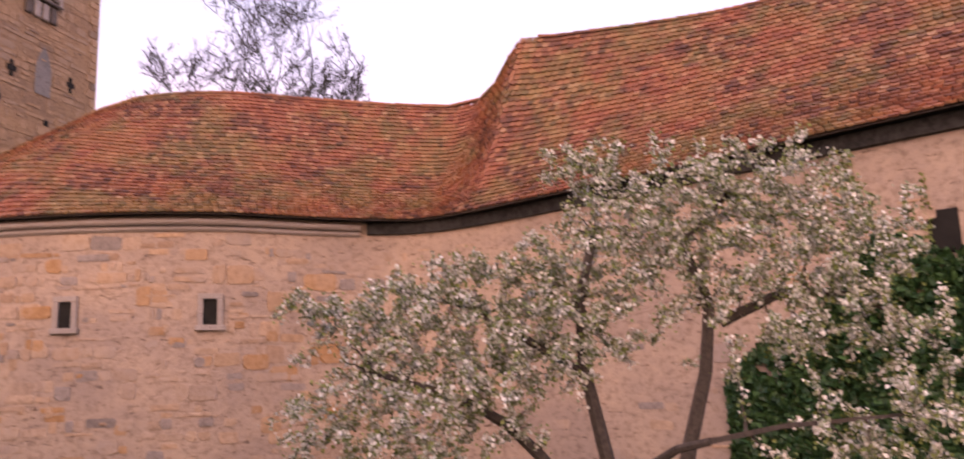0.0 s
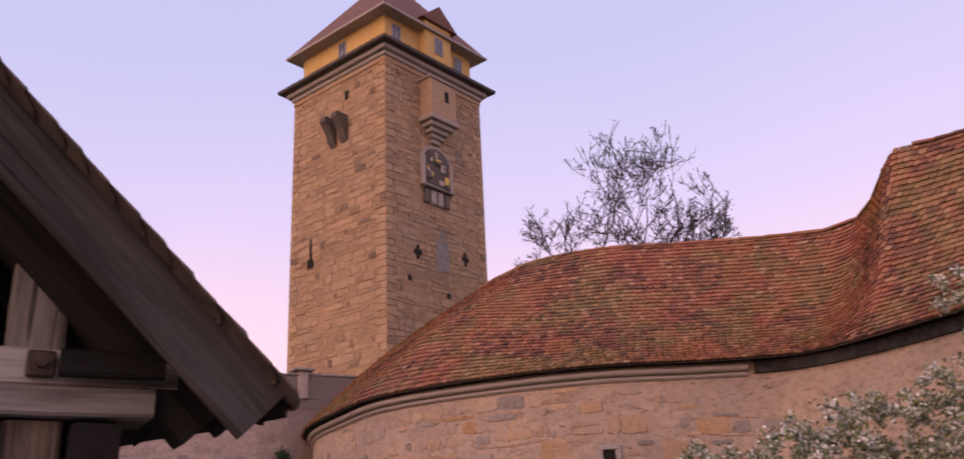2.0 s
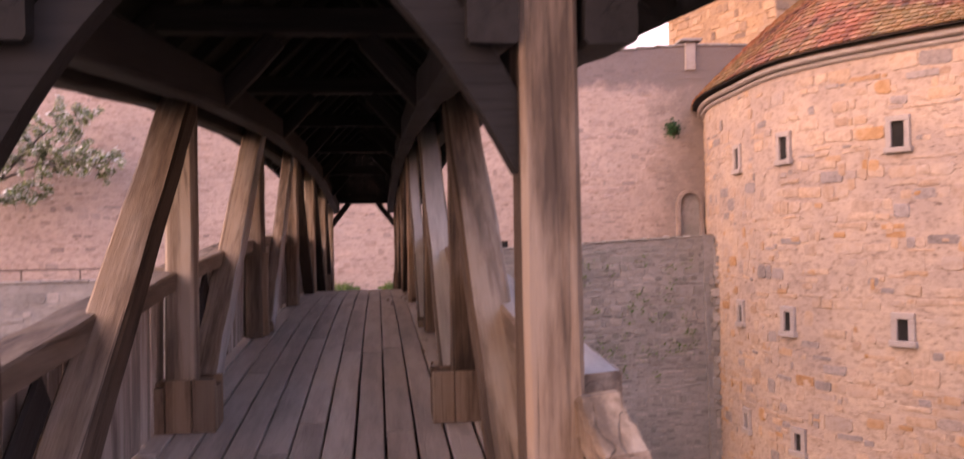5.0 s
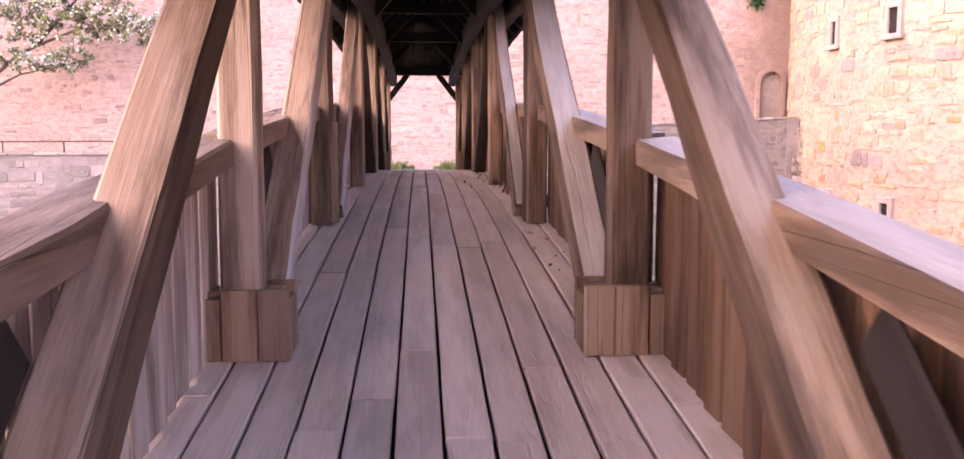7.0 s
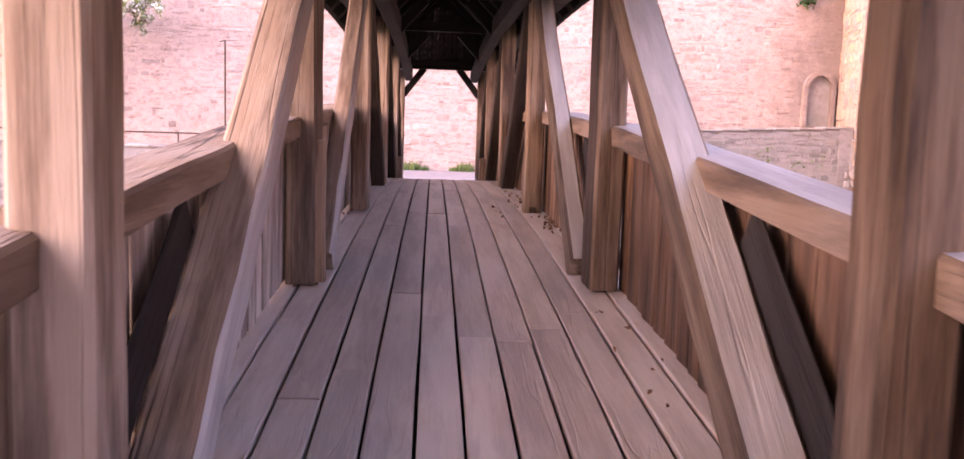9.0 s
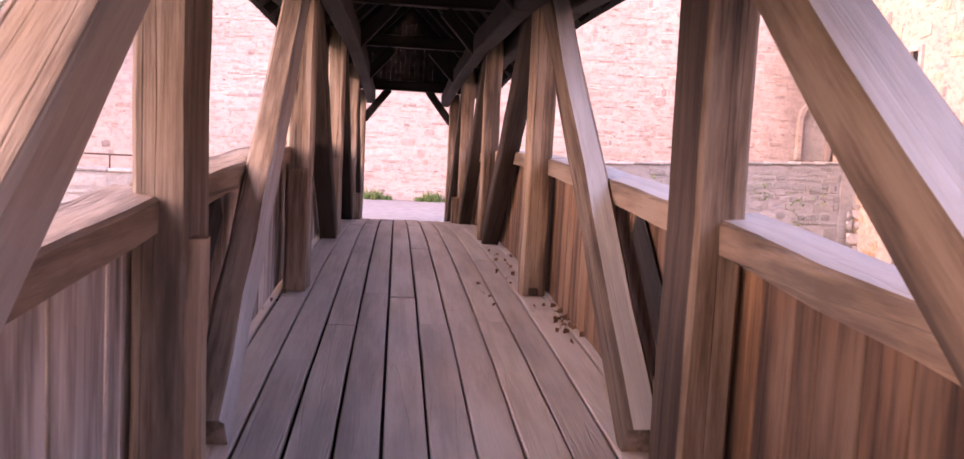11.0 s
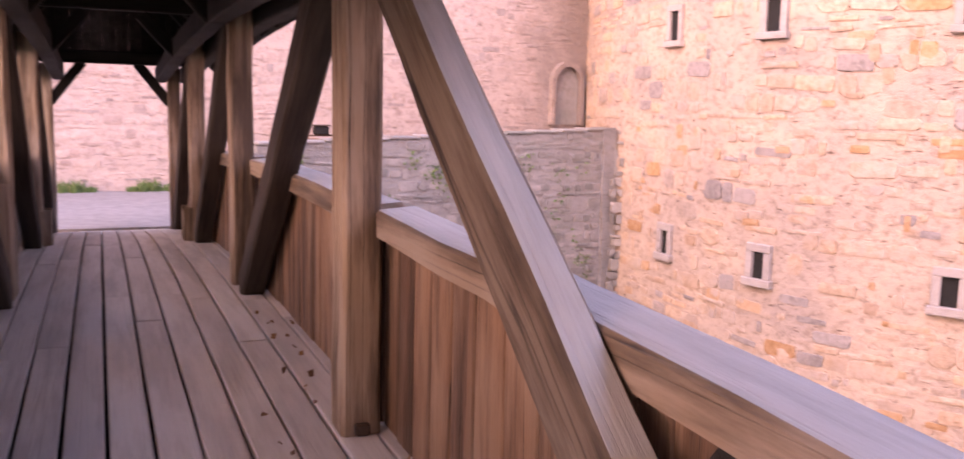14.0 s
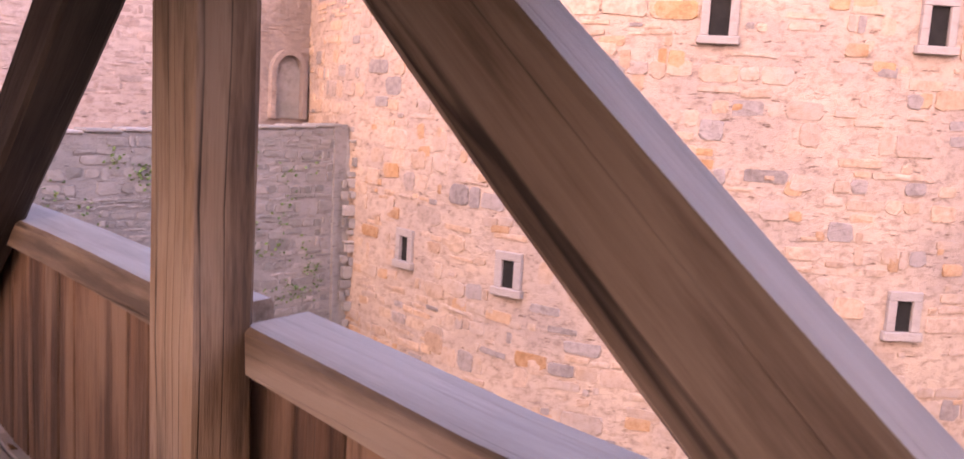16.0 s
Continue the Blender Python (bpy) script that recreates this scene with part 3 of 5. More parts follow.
def build_bastion():
    rnd = random.Random(11)
    base = thing("bastion", (17, 24, -7), "round sandstone bastion with slot windows and a tiled roof", "bastion", kind="")
    put("wall_core", wall_mesh("wall_core", OUTER, -8, 6.42, 1.0, M_MORTAR, 0.4), base, None, "buff lime mortared rubble wall")
    holes = []
    UP, LOW = 3.64, -1.50
    for x, y in ((12.42, 26.15), (12.5, 22.5), (14.02, 19.35), (16.4, 16.5)):
        holes.append(slot_window(base, s_near(x, y), UP, 0.35, 0.68, 0.15))
    for x, y in ((12.42, 26.1), (12.5, 22.5), (14.05, 19.3), (16.5, 16.45)):
        holes.append(slot_window(base, s_near(x, y), LOW, 0.29, 0.56, 0.17))
    for x, y in ((12.45, 25.6), (12.62, 22.2)):
        holes.append(slot_window(base, s_near(x, y), -5.0, 0.25, 0.5, 0.17))

    def keep(s, z, w, h):
        return all(abs(s - a) > w / 2 + c or abs(z - b) > h / 2 + d for a, b, c, d in holes)
    st = lay_stones(OUTER, -7.6, 5.85, 0.50, 0.30, rnd, keep, 4.0, S_END + 1.5, 0.58, 0.018)
    st += lay_stones(OUTER, -3.0, 5.9, 0.5, 0.28, rnd, keep, S_END + 1.5, OUTER.length - 2, 0.10)
    orange = lay_stones(OUTER, 1.5, 5.7, 0.50, 0.36, rnd, keep, s_near(12.9, 21.6), S_END + .3, 0.24, 0.022)
    orange += lay_stones(OUTER, -6.5, 1.4, 0.42, 0.34, rnd, keep, 6.0, S_END, 0.09, 0.022)
    place_stones("orange_stonework", orange, base, M_ORANGE, (12.4, 19, 1.0), 160)
    place_stones("stonework", st, base, M_STONE, (12.4, 19, 1.0))
    m = OUTER.stand(s_near(19.9, -0.5), 4.0)
    # flat black sheet in place of the shaded opening
    put("window", box_mesh("window", -.28, .28, -.012, .3, -.42, .42, M_VOID, 0), base, m, "square opening, a black sheet for its shade")
    # cornice of two rolls under the bastion eave
    for z0, z1, out in ((5.80, 5.95, 0.10), (5.96, 6.12, 0.24)):
        verts, faces = [], []
        n = 90
        prof = [(-0.1, z0), (out - .06, z0), (out, z0 + .05), (out, z1 - .05), (out - .05, z1), (-0.1, z1)]
        for i in range(n + 1):
            for o, z in prof:
                verts.append(OUTER.at(S_END * i / n, z, o))
        for i in range(n):
            for k in range(len(prof) - 1):
                a = i * len(prof) + k
                faces.append((a, a + 1, a + 1 + len(prof), a + len(prof)))
        put("cornice", mesh_of("cornice", verts, faces, M_TRIM), base, None, "weathered stone cornice moulding")
    # dark band that stands for the shadow under the wing eave
    verts, faces, n = [], [], 60
    for i in range(n + 1):
        s = S_END + .2 + (OUTER.length - S_END - .4) * i / n
        for o, z in ((-.05, 5.86), (.13, 5.88), (.14, 6.2), (-.05, 6.2)):
            verts.append(OUTER.at(s, z, o))
    for i in range(n):
        for k in range(3):
            a = i * 4 + k
            faces.append((a, a + 1, a + 5, a + 4))
    put("eave_beam", mesh_of("eave_beam", verts, faces, M_BARGE), base, None, "dark band for the shadow under the eave")
    # tiled roof, laid in lapped courses
    n_s = 420
    ev, length = spline(EAVE, n_s)
    # the ridge answers the eave point by point
    ridge = []
    pe = np.array(EAVE)
    key = np.array([np.argmin(((ev[:, :2] - q[:2]) ** 2).sum(1)) for q in pe], float)
    rp, _ = spline(np.c_[np.array(RIDGE), key], 600)
    order = np.argsort(rp[:, 3])
    rd = np.stack([np.interp(np.arange(n_s), rp[order, 3], rp[order, k]) for k in range(3)], 1)

    sag = np.array([0.55 - 1.0 * smooth(16.0, 23.0, y) for y in ev[:, 1]])
    # closing board under the eave
    sv, sf = [], []
    for i in range(0, n_s, 3):
        e = Vector(ev[i])
        r = Vector(rd[i])
        d = Vector((r.x - e.x, r.y - e.y, 0)).normalized()
        sv += [e + Vector((0, 0, -.02)), e + d * 1.2 + Vector((0, 0, -.02)), e + d * 1.2 + Vector((0, 0, .5)), e + Vector((0, 0, .03))]
    for i in range(len(sv) // 4 - 1):
        sf += [(i * 4, i * 4 + 1, i * 4 + 5, i * 4 + 4), (i * 4 + 1, i * 4 + 2, i * 4 + 6, i * 4 + 5)]
    put("soffit", mesh_of("soffit", sv, sf, M_DARK), base, None, "dark boarded soffit")
    rows = 35
    exts = n_s
    grid = np.zeros((rows + 1, exts, 3))
    for j in range(rows + 1):
        v = j / rows
        grid[j] = ev + (rd - ev) * v
        grid[j, :, 2] -= sag * math.sin(math.pi * v) * (1 - 0.45 * v)
    verts = [tuple(p) for p in (grid - np.array((0, 0, 0.05))).reshape(-1, 3)]
    faces = [(j * exts + i, j * exts + i + 1, (j + 1) * exts + i + 1, (j + 1) * exts + i) for j in range(rows) for i in range(exts - 1)]
    roof = put("roof", mesh_of("roof", verts, faces, M_OLDTILE), base, None, "steep roof of mossy red beaver-tail tiles")
    vs_all, fs_all, tiles = [], [], []
    for j in range(rows):
        line, nxt = grid[j], grid[j + 1]
        s = np.r_[0, np.cumsum(np.linalg.norm(np.diff(line, axis=0), axis=1))]
        pos = rnd.uniform(0, 0.2)
        while pos < s[-1] - 0.2:
            wt = 0.205 * rnd.uniform(0.93, 1.06)
            a = np.array([np.interp(pos, s, line[:, k]) for k in range(3)])
            b = np.array([np.interp(pos + wt * 0.97, s, line[:, k]) for k in range(3)])
            c = np.array([np.interp(pos + wt / 2, s, nxt[:, k]) for k in range(3)])
            mid = (a + b) / 2
            if mid[1] < 33.5:
                tiles.append((a, b, c))
            pos += wt
    cam_side = Vector((14.0, 17.0, 7.0))
    near = sorted(range(len(tiles)), key=lambda i: (Vector(tiles[i][0]) - cam_side).length)
    single = set(near[:300])
    tmpl = [(-.5, 1.35, 0.0), (.5, 1.35, 0.0), (.5, .24, 1.), (.30, .06, 1.), (0, 0, 1.), (-.30, .06, 1.), (-.5, .24, 1.)]
    low = [(.5, .24, .2), (.30, .06, .2), (0, 0, .2), (-.30, .06, .2), (-.5, .24, .2)]
    tf = [(0, 1, 2, 3, 4, 5, 6), (2, 7, 8, 3), (3, 8, 9, 4), (4, 9, 10, 5), (5, 10, 11, 6)]
    tf = [f[::-1] for f in tf]
    unit = mesh_of("roof_tile", [(x, y, z) for x, y, z in tmpl + low], tf, M_TILE)
    for i, (a, b, c) in enumerate(tiles):
        x = Vector(b - a)
        up = Vector(c - (a + b) / 2)
        nrm = x.cross(up).normalized()
        if nrm.z < 0:
            nrm = -nrm
        lift = 0.062 * rnd.uniform(0.7, 1.4)
        o = Vector((a + b) / 2) - up * rnd.uniform(0.10, 0.16)
        m = Matrix((x * 1.0, up * 1.0, nrm * lift)).transposed().to_4x4()
        m.translation = o
        if i in single:
            put("roof_tile", unit, roof, m)
        else:
            k0 = len(vs_all)
            vs_all += [m @ Vector(p) for p in tmpl + low]
            fs_all += [tuple(k0 + k for k in f) for f in tf]
    tagged(put("tiling", mesh_of("tiling", vs_all, fs_all, M_TILE), roof), "", "", "", "stuff")
    # ridge capping: half-round tiles, each lapped over the next
    pts = [Vector(p) for p in rd[30:-20:4]]
    for i in range(len(pts) - 1):
        a, b = pts[i], pts[i + 1]
        d = (b - a).normalized()
        sx = d.cross(Vector((0, 0, 1))).normalized()
        cv, cf = [], []
        for p, r in ((a - d * 0.05, 0.125), (a - d * 0.05, 0.105), (b, 0.10)):
            for q in range(6):
                an = math.pi * q / 5
                cv.append(p - a + sx * math.cos(an) * r + Vector((0, 0, math.sin(an) * r - 0.02 + rnd.uniform(-.006, .006))))
        for q in range(5):
            cf.append((q, q + 1, 13 + q, 12 + q))
            cf.append((q + 6, q + 7, q + 1, q))
        put("ridge_tile", mesh_of("ridge_tile", cv, cf, M_TILE), roof, Matrix.Translation(a))
    return holes


build_bastion()


def build_town_wall():
    rnd = random.Random(5)
    # the high wall behind the moat, then the grey retaining wall in front of it
    f = Face([(-60, 33.6), (-30, 33.2), (-8, 32.9), (6, 32.7), (16.5, 32.5)])
    top = lambda s: 7.6 + 1.3 * smooth(60, 74, s)
    w = thing("town_wall", (0, 33, -1), "tall pinkish rubble town wall behind the moat", "wall")
    w["kind"] = "structure"
    put("wall_core", wall_mesh("wall_core", f, -3, 8, 1.2, M_TOWNM, 0.7, top), w)
    st = lay_stones(f, -1.5, 9.2, 0.34, 0.19, rnd, lambda s, z, a, b: not (abs(s - 73.0) < 0.75 and 0.6 < z < 3.4) and s > 34, 30.0, None, 0.66, 0.009, top)
    place_stones("stonework", st, w, M_TOWN, (8, 32.5, 1.5))
    # blocked round-headed niche
    m = f.stand(73.0, 1.15)
    verts, faces = [], []
    prof = [(-.42, 0), (-.42, 1.25)] + [(-.42 * math.cos(a), 1.25 + .5 * math.sin(a)) for a in np.linspace(0.3, math.pi - 0.3, 8)] + [(.42, 1.25), (.42, 0)]
    n = len(prof)
    for y in (-0.03, 0.0):
        verts += [(x, y, z) for x, z in prof]
    put("niche_back", mesh_of("niche_back", verts, [tuple(range(n))], M_GREY), w, m @ Matrix.Translation((0, .004, 0)), "blocked doorway with rough stones")
    ring_v, ring_f = [], []
    for i, (x, z) in enumerate(prof):
        k = 1.3 if i not in (0, n - 1) else 1.0
        for yy, kk in ((-0.02, 1.0), (-0.24, 1.0), (-0.24, 1.32), (-0.02, 1.32)):
            ring_v.append((x * kk, yy, z if z < 1.2 else 1.25 + (z - 1.25) * kk))
    for i in range(n - 1):
        for q in range(3):
            a = i * 4 + q
            ring_f.append((a, a + 1, a + 5, a + 4))
    put("niche_arch", mesh_of("niche_arch", ring_v, ring_f, M_TOWNM), w, m, "dressed round arch")
    # small loophole turret stones on the wall head
    for i in range(60):
        s = 30 + i * 0.78
        if s > 76:
            break
        put("coping", box_mesh("coping", -.37, .37, -0.06, .5, 0, .1, M_GREYM, .02), w, f.stand(s, top(s)))
    pier = put("pier", box_mesh("pier", -.22, .22, -.1, .4, -.9, .25, M_TRIM, .03), w, f.stand(73.2, 8.8), "pale stone pier on the wall head")
    put("pier_cap", box_mesh("pier_cap", -.45, .45, -.25, .5, .255, .37, M_GREYM, .03), pier, f.stand(73.2, 8.8))
    r = thing("retaining_wall", (9, 28.6, -7), "grey mossy retaining wall above the moat", "wall")
    r["kind"] = "structure"
    fr = Face([(3.0, 28.2), (7.0, 28.4), (10.5, 28.55), (12.5, 28.7)])
    topr = lambda s: 0.68 + 0.045 * s
    put("wall_core", wall_mesh("wall_core", fr, -8, 1, 0.6, M_GREYM, 0.5, topr), r)
    st = lay_stones(fr, -7.2, 1.3, 0.32, 0.19, rnd, lambda *a: True, 0, None, 0.86, 0.02, topr)
    place_stones("stonework", st, r, M_GREY, (9, 28, 0))
    for i in range(12):
        s = 0.4 + i * 0.78
        put("coping", box_mesh("coping", -.37, .37, -0.05, .62, 0, .07, M_GREY, .02), r, fr.stand(s, topr(s)))
    # leaning end of the wall against the bastion
    vs = [(12.2, 28.45, -8), (13.35, 28.2, -8), (13.35, 29.3, -8), (12.2, 29.3, -8), (12.1, 28.62, 1.17), (12.5, 28.66, 1.17), (12.5, 29.3, 1.17), (12.1, 29.3, 1.17)]
    put("wall_end", mesh_of("wall_end", vs, [(0, 1, 5, 4), (1, 2, 6, 5), (2, 3, 7, 6), (3, 0, 4, 7), (4, 5, 6, 7)], M_GREYM), r, None, "leaning end of the wall with rough stones")
    le = Face([(12.2, 28.42), (12.6, 28.34), (13.2, 28.2)])
    st = lay_stones(le, -7, 0.9, 0.34, 0.24, rnd, lambda s_, z_, a_, b_: s_ < 0.42 + (1.1 - z_) * .1, 0, None, 0.95, 0.09)
    place_stones("end_stonework", st, r, M_GREY, (12.6, 28, 0), 80)
    l = thing("moat_wall", (-12, 30, -7), "low pale retaining wall with coping left of the bridge", "wall")
    tagged(l, "low pale retaining wall above the moat with worn coping", "wall", kind="structure")
    fl = Face([(-40, 29.2), (-20, 29.6), (-9, 30.0), (-3.2, 30.2)])
    put("wall_core", wall_mesh("wall_core", fl, -8, -0.1, 0.6, M_GREYM, 0.6), l)
    st = lay_stones(fl, -7.2, -0.1, 0.55, 0.3, rnd, lambda *a: True, 0, None, 0.86, 0.02)
    place_stones("stonework", st, l, M_GREY, (-9, 29, -1))
    for i in range(46):
        s = 0.4 + i * 0.8
        if s < fl.length:
            put("coping", box_mesh("coping", -.39, .39, -0.05, .62, 0, .09, M_GREY, .02), l, fl.stand(s, -0.1))
    # the bridge head at the far side
    for sx in (-1, 1):
        a = thing("abutment_wall", (sx * 3.1, 27, -7), "grey stone side wall of the bridge head", "wall")
        tagged(a, kind="structure")
        put("wall_core", box_mesh("wall_core", *sorted((sx * 2.2, sx * 3.2)), 24.9, 30.6, -8, -0.66, M_GREYM, .03), a)
    a = thing("abutment_wall", (0, -0.5, -7), "grey stone bank under the near bridge end", "wall")
    tagged(a, kind="structure")
    put("wall_core", box_mesh("wall_core", -3.5, 3.5, -2.5, -0.45, -8, -1.15, M_GREYM, .03), a)


build_town_wall()


# ---- gate tower ----
def build_tower():
    rnd = random.Random(8)
    c = thing("gate_tower", (24, 46, 0), "tall square sandstone gate tower with ochre top storey", "tower")
    az = radians(24.05)
    eye = Vector((0.82, -3.79, 0))
    near = eye + Vector((math.sin(az), math.cos(az), 0)) * 48.0
    turn = radians(-24.3 + 45 - 1.5)
    ax = Vector((math.cos(turn), math.sin(turn), 0))          # along the right face
    ay = Vector((-math.sin(turn), math.cos(turn), 0))         # along the left face
    A = 8.6
    p_left, p_right = near + ay * A, near + ax * A
    back = near + ax * A + ay * A
    left = Face([(p_left.x, p_left.y), tuple(((p_left + near) / 2)[:2]), (near.x, near.y)])
    right = Face([(near.x, near.y), tuple(((p_right + near) / 2)[:2]), (p_right.x, p_right.y)])
    base = Matrix((ax, ay, Vector((0, 0, 1)))).transposed().to_4x4()
    base.translation = near
    TOP = 30.2
    put("shaft", box_mesh("shaft", 0, A, 0, A, -1, TOP, M_TOWERM, 0.03), c, base, "buff sandstone tower shaft")
    for f, n_ in ((left, 0), (right, 1)):
        st = lay_stones(f, 6.0, TOP - .1, 0.62, 0.36, rnd, lambda *a: True, 0.5, A - .5, 0.78, 0.03)
        place_stones("stonework", st, c, M_TOWER, tuple(near + Vector((0, 0, 22))), 150)
    # quoins at the corners, long and short
    for f, at_ in ((left, A - 0.02), (right, 0.02), (left, 0.02), (right, A - 0.02)):
        z, k = 6.0, 0
        while z < TOP - .5:
            h = rnd.uniform(.36, .52)
            ln = (0.75 if k % 2 else 0.45) * rnd.uniform(.9, 1.1)
            m = f.stand(A / 2, z)
            x0, x1 = (at_ - ln, at_ + .03) if at_ > 1 else (at_ - .03, at_ + ln)
            put("quoin", box_mesh("quoin", x0 - A / 2, x1 - A / 2, -0.05, .05, 0, h - .03, M_TOWER, .02), c, m)
            z += h
            k += 1

    def ring(name, z0, z1, out, mat, label=""):
        return put(name, box_mesh(name, -out, A + out, -out, A + out, z0, z1, mat, .04), c, base, label)
    ring("cornice", TOP, TOP + .28, .18, M_TRIM, "stone cornice")
    ring("cornice", TOP + .285, TOP + .6, .42, M_TRIM, "stone cornice")
    ring("cornice", TOP - .34, TOP - .004, .08, M_TOWER, "stone string course")
    ring("eave_slab", TOP + .605, TOP + .80, .85, M_SLATE, "dark slate eave")
    # skirt roof, top storey and pyramid
    def frustum(name, o0, o1, z0, z1, mat, label=""):
        vs = [(-o0, -o0, z0), (A + o0, -o0, z0), (A + o0, A + o0, z0), (-o0, A + o0, z0), (-o1, -o1, z1), (A + o1, -o1, z1), (A + o1, A + o1, z1), (-o1, A + o1, z1)]
        fs = [(0, 1, 5, 4), (1, 2, 6, 5), (2, 3, 7, 6), (3, 0, 4, 7), (4, 5, 6, 7), (3, 2, 1, 0)]
        return put(name, mesh_of(name, vs, fs, mat), c, base, label)
    frustum("skirt_roof", .85, -.35, TOP + .805, TOP + 1.35, M_SLATE, "dark slate skirt roof")
    storey = put("top_storey", box_mesh("top_storey", .35, A - .35, .35, A - .35, TOP + 1.2, TOP + 3.35, M_PLASTER, .02), c, base, "ochre plastered top storey")
    frustum("upper_roof", .45, -4.0, TOP + 3.36, TOP + 9.5, M_ROOFRED, "red-brown tiled pyramid roof")
    frustum("eave_board", .5, .5, TOP + 3.2, TOP + 3.355, M_TRIM, "moulded eave")
    bay = put("bay", box_mesh("bay", A * .38, A * .66, -.28, .5, TOP + 1.25, TOP + 3.9, M_PLASTER, .02), c, base, "ochre plastered gabled bay")
    vs = [(A * .33, -.5, TOP + 3.9), (A * .71, -.5, TOP + 3.9), (A * .52, -.5, TOP + 5.3), (A * .33, 3, TOP + 3.9), (A * .71, 3, TOP + 3.9), (A * .52, 3, TOP + 5.3)]
    put("bay_roof", mesh_of("bay_roof", vs, [(0, 1, 2), (1, 4, 5, 2), (0, 2, 5, 3), (0, 3, 4, 1)], M_ROOFRED), c, base, "red-brown tiled bay roof")

    def pane(face_m, w, h):
        win = put("window", box_mesh("window", -w / 2, w / 2, -.05, .04, 0, h, M_TRIM, .01), c, face_m, "small casement window")
        put("pane", box_mesh("pane", -w / 2 + .08, -.03, -.065, -.052, .08, h - .08, M_GLASS, 0), win, face_m)
        put("pane", box_mesh("pane", .03, w / 2 - .08, -.065, -.052, .08, h - .08, M_GLASS, 0), win, face_m)
    mr = lambda s, z, o=0: right.stand(s, z, o)
    ml = lambda s, z, o=0: left.stand(s, z, o)
    pane(mr(1.3, TOP + 1.75, -.35), .8, 1.1), pane(mr(A * .52, TOP + 1.75, .28), .8, 1.2), pane(mr(A - 1.6, TOP + 1.75, -.35), .8, 1.1), pane(ml(4.3, TOP + 1.7, -.35), .75, 1.2)
    # right face: projecting closet on stepped corbels, painted relief, cross loops
    clo = put("closet", box_mesh("closet", -1.15, 1.15, -.95, .05, 0, 2.5, M_TOWER, .04), c, mr(4.1, TOP - 3.2), "projecting stone closet")
    put("closet_cap", box_mesh("closet_cap", -1.25, 1.25, -1.05, .05, 2.5, 2.64, M_TRIM, .04), clo, mr(4.1, TOP - 3.2))
    put("closet_slot", box_mesh("closet_slot", .1, .45, -.975, -.93, 1.2, 1.95, M_VOID, 0), clo, mr(4.1, TOP - 3.2))
    for k, (hw, o) in enumerate(((1.25, 1.1), (1.0, .85), (.75, .6), (.55, .4), (.38, .25))):
        put("corbel", box_mesh("corbel", -hw, hw, -o, .05, -.3 - .3 * k, -.004 - .3 * k, M_TRIM, .04), clo, mr(4.1, TOP - 3.2))
    at = mr(4.15, TOP - 8.3)

    def arch_plate(name, hw, z0, z1, y0, y1, mat, parent, label=""):
        rim = [(-hw, z0), (hw, z0), (hw, z1)] + [(hw * math.cos(q), z1 + hw * .75 * math.sin(q)) for q in np.linspace(.3, math.pi - .3, 7)] + [(-hw, z1)]
        k = len(rim)
        vs = [(x, y, z) for y in (y0, y1) for x, z in rim]
        return put(name, mesh_of(name, vs, [tuple(range(k)), tuple(range(2 * k - 1, k - 1, -1))] + [(i, k + i, k + (i + 1) % k, (i + 1) % k) for i in range(k)], mat), parent, at, label)
    arm = arch_plate("relief_panel", 1.3, .7, 2.5, -.14, .02, M_TRIM, c, "weathered heraldic relief with gilding")
    arch_plate("relief_field", 1.1, .85, 2.45, -.17, -.12, M_RELIEF, arm)
    for k in range(16):
        x, z = rnd.uniform(-.85, .85), rnd.uniform(1.0, 2.9)
        w_, h_ = rnd.uniform(.08, .26), rnd.uniform(.10, .30)
        put("gilded_shape", box_mesh("gilded_shape", x - w_, x + w_, -.30, -.16, z - h_, z + h_, M_GOLD if k < 4 else (M_TRIM if k < 11 else M_RELIEF), .06), arm, at)
    for x in (-1.2, 1.2):
        put("colonnette", box_mesh("colonnette", x - .12, x + .12, -.3, 0, .5, 2.6, M_TRIM, .05), arm, at)
    put("ledge", box_mesh("ledge", -1.35, 1.35, -.32, 0, .52, .68, M_RELIEF, .04), arm, at)
    for k in range(4):
        put("shield", box_mesh("shield", -1.1 + k * .58, -.65 + k * .58, -.2, 0, -.45, .48, M_TRIM if k % 3 else M_RELIEF, .06), arm, at)
    for s, z in ((2.5, 18.2), (6.6, 18.6)):
        lp = put("cross_loop", box_mesh("cross_loop", -.10, .10, -.055, .0, -.42, .42, M_VOID, 0), c, mr(s, z), "cross-shaped loophole")
        put("cross_arm", box_mesh("cross_arm", -.30, .30, -.052, .0, -.13, .13, M_VOID, 0), lp, mr(s, z))
    put("blocked_arch", mesh_of("blocked_arch", [(-.55, -.05, -1.2), (.55, -.05, -1.2), (.55, -.05, .3), (.3, -.05, 1.0), (0, -.05, 1.5), (-.3, -.05, 1.0), (-.55, -.05, .3)], [tuple(range(7))], M_GREYM), c, mr(4.6, 18.6), "blocked pointed opening")
    for s, z in ((5.0, 16.0), (1.8, 16.5)):
        put("putlog_hole", box_mesh("putlog_hole", -.14, .14, -.05, .0, -.14, .14, M_VOID, 0), c, mr(s, z))
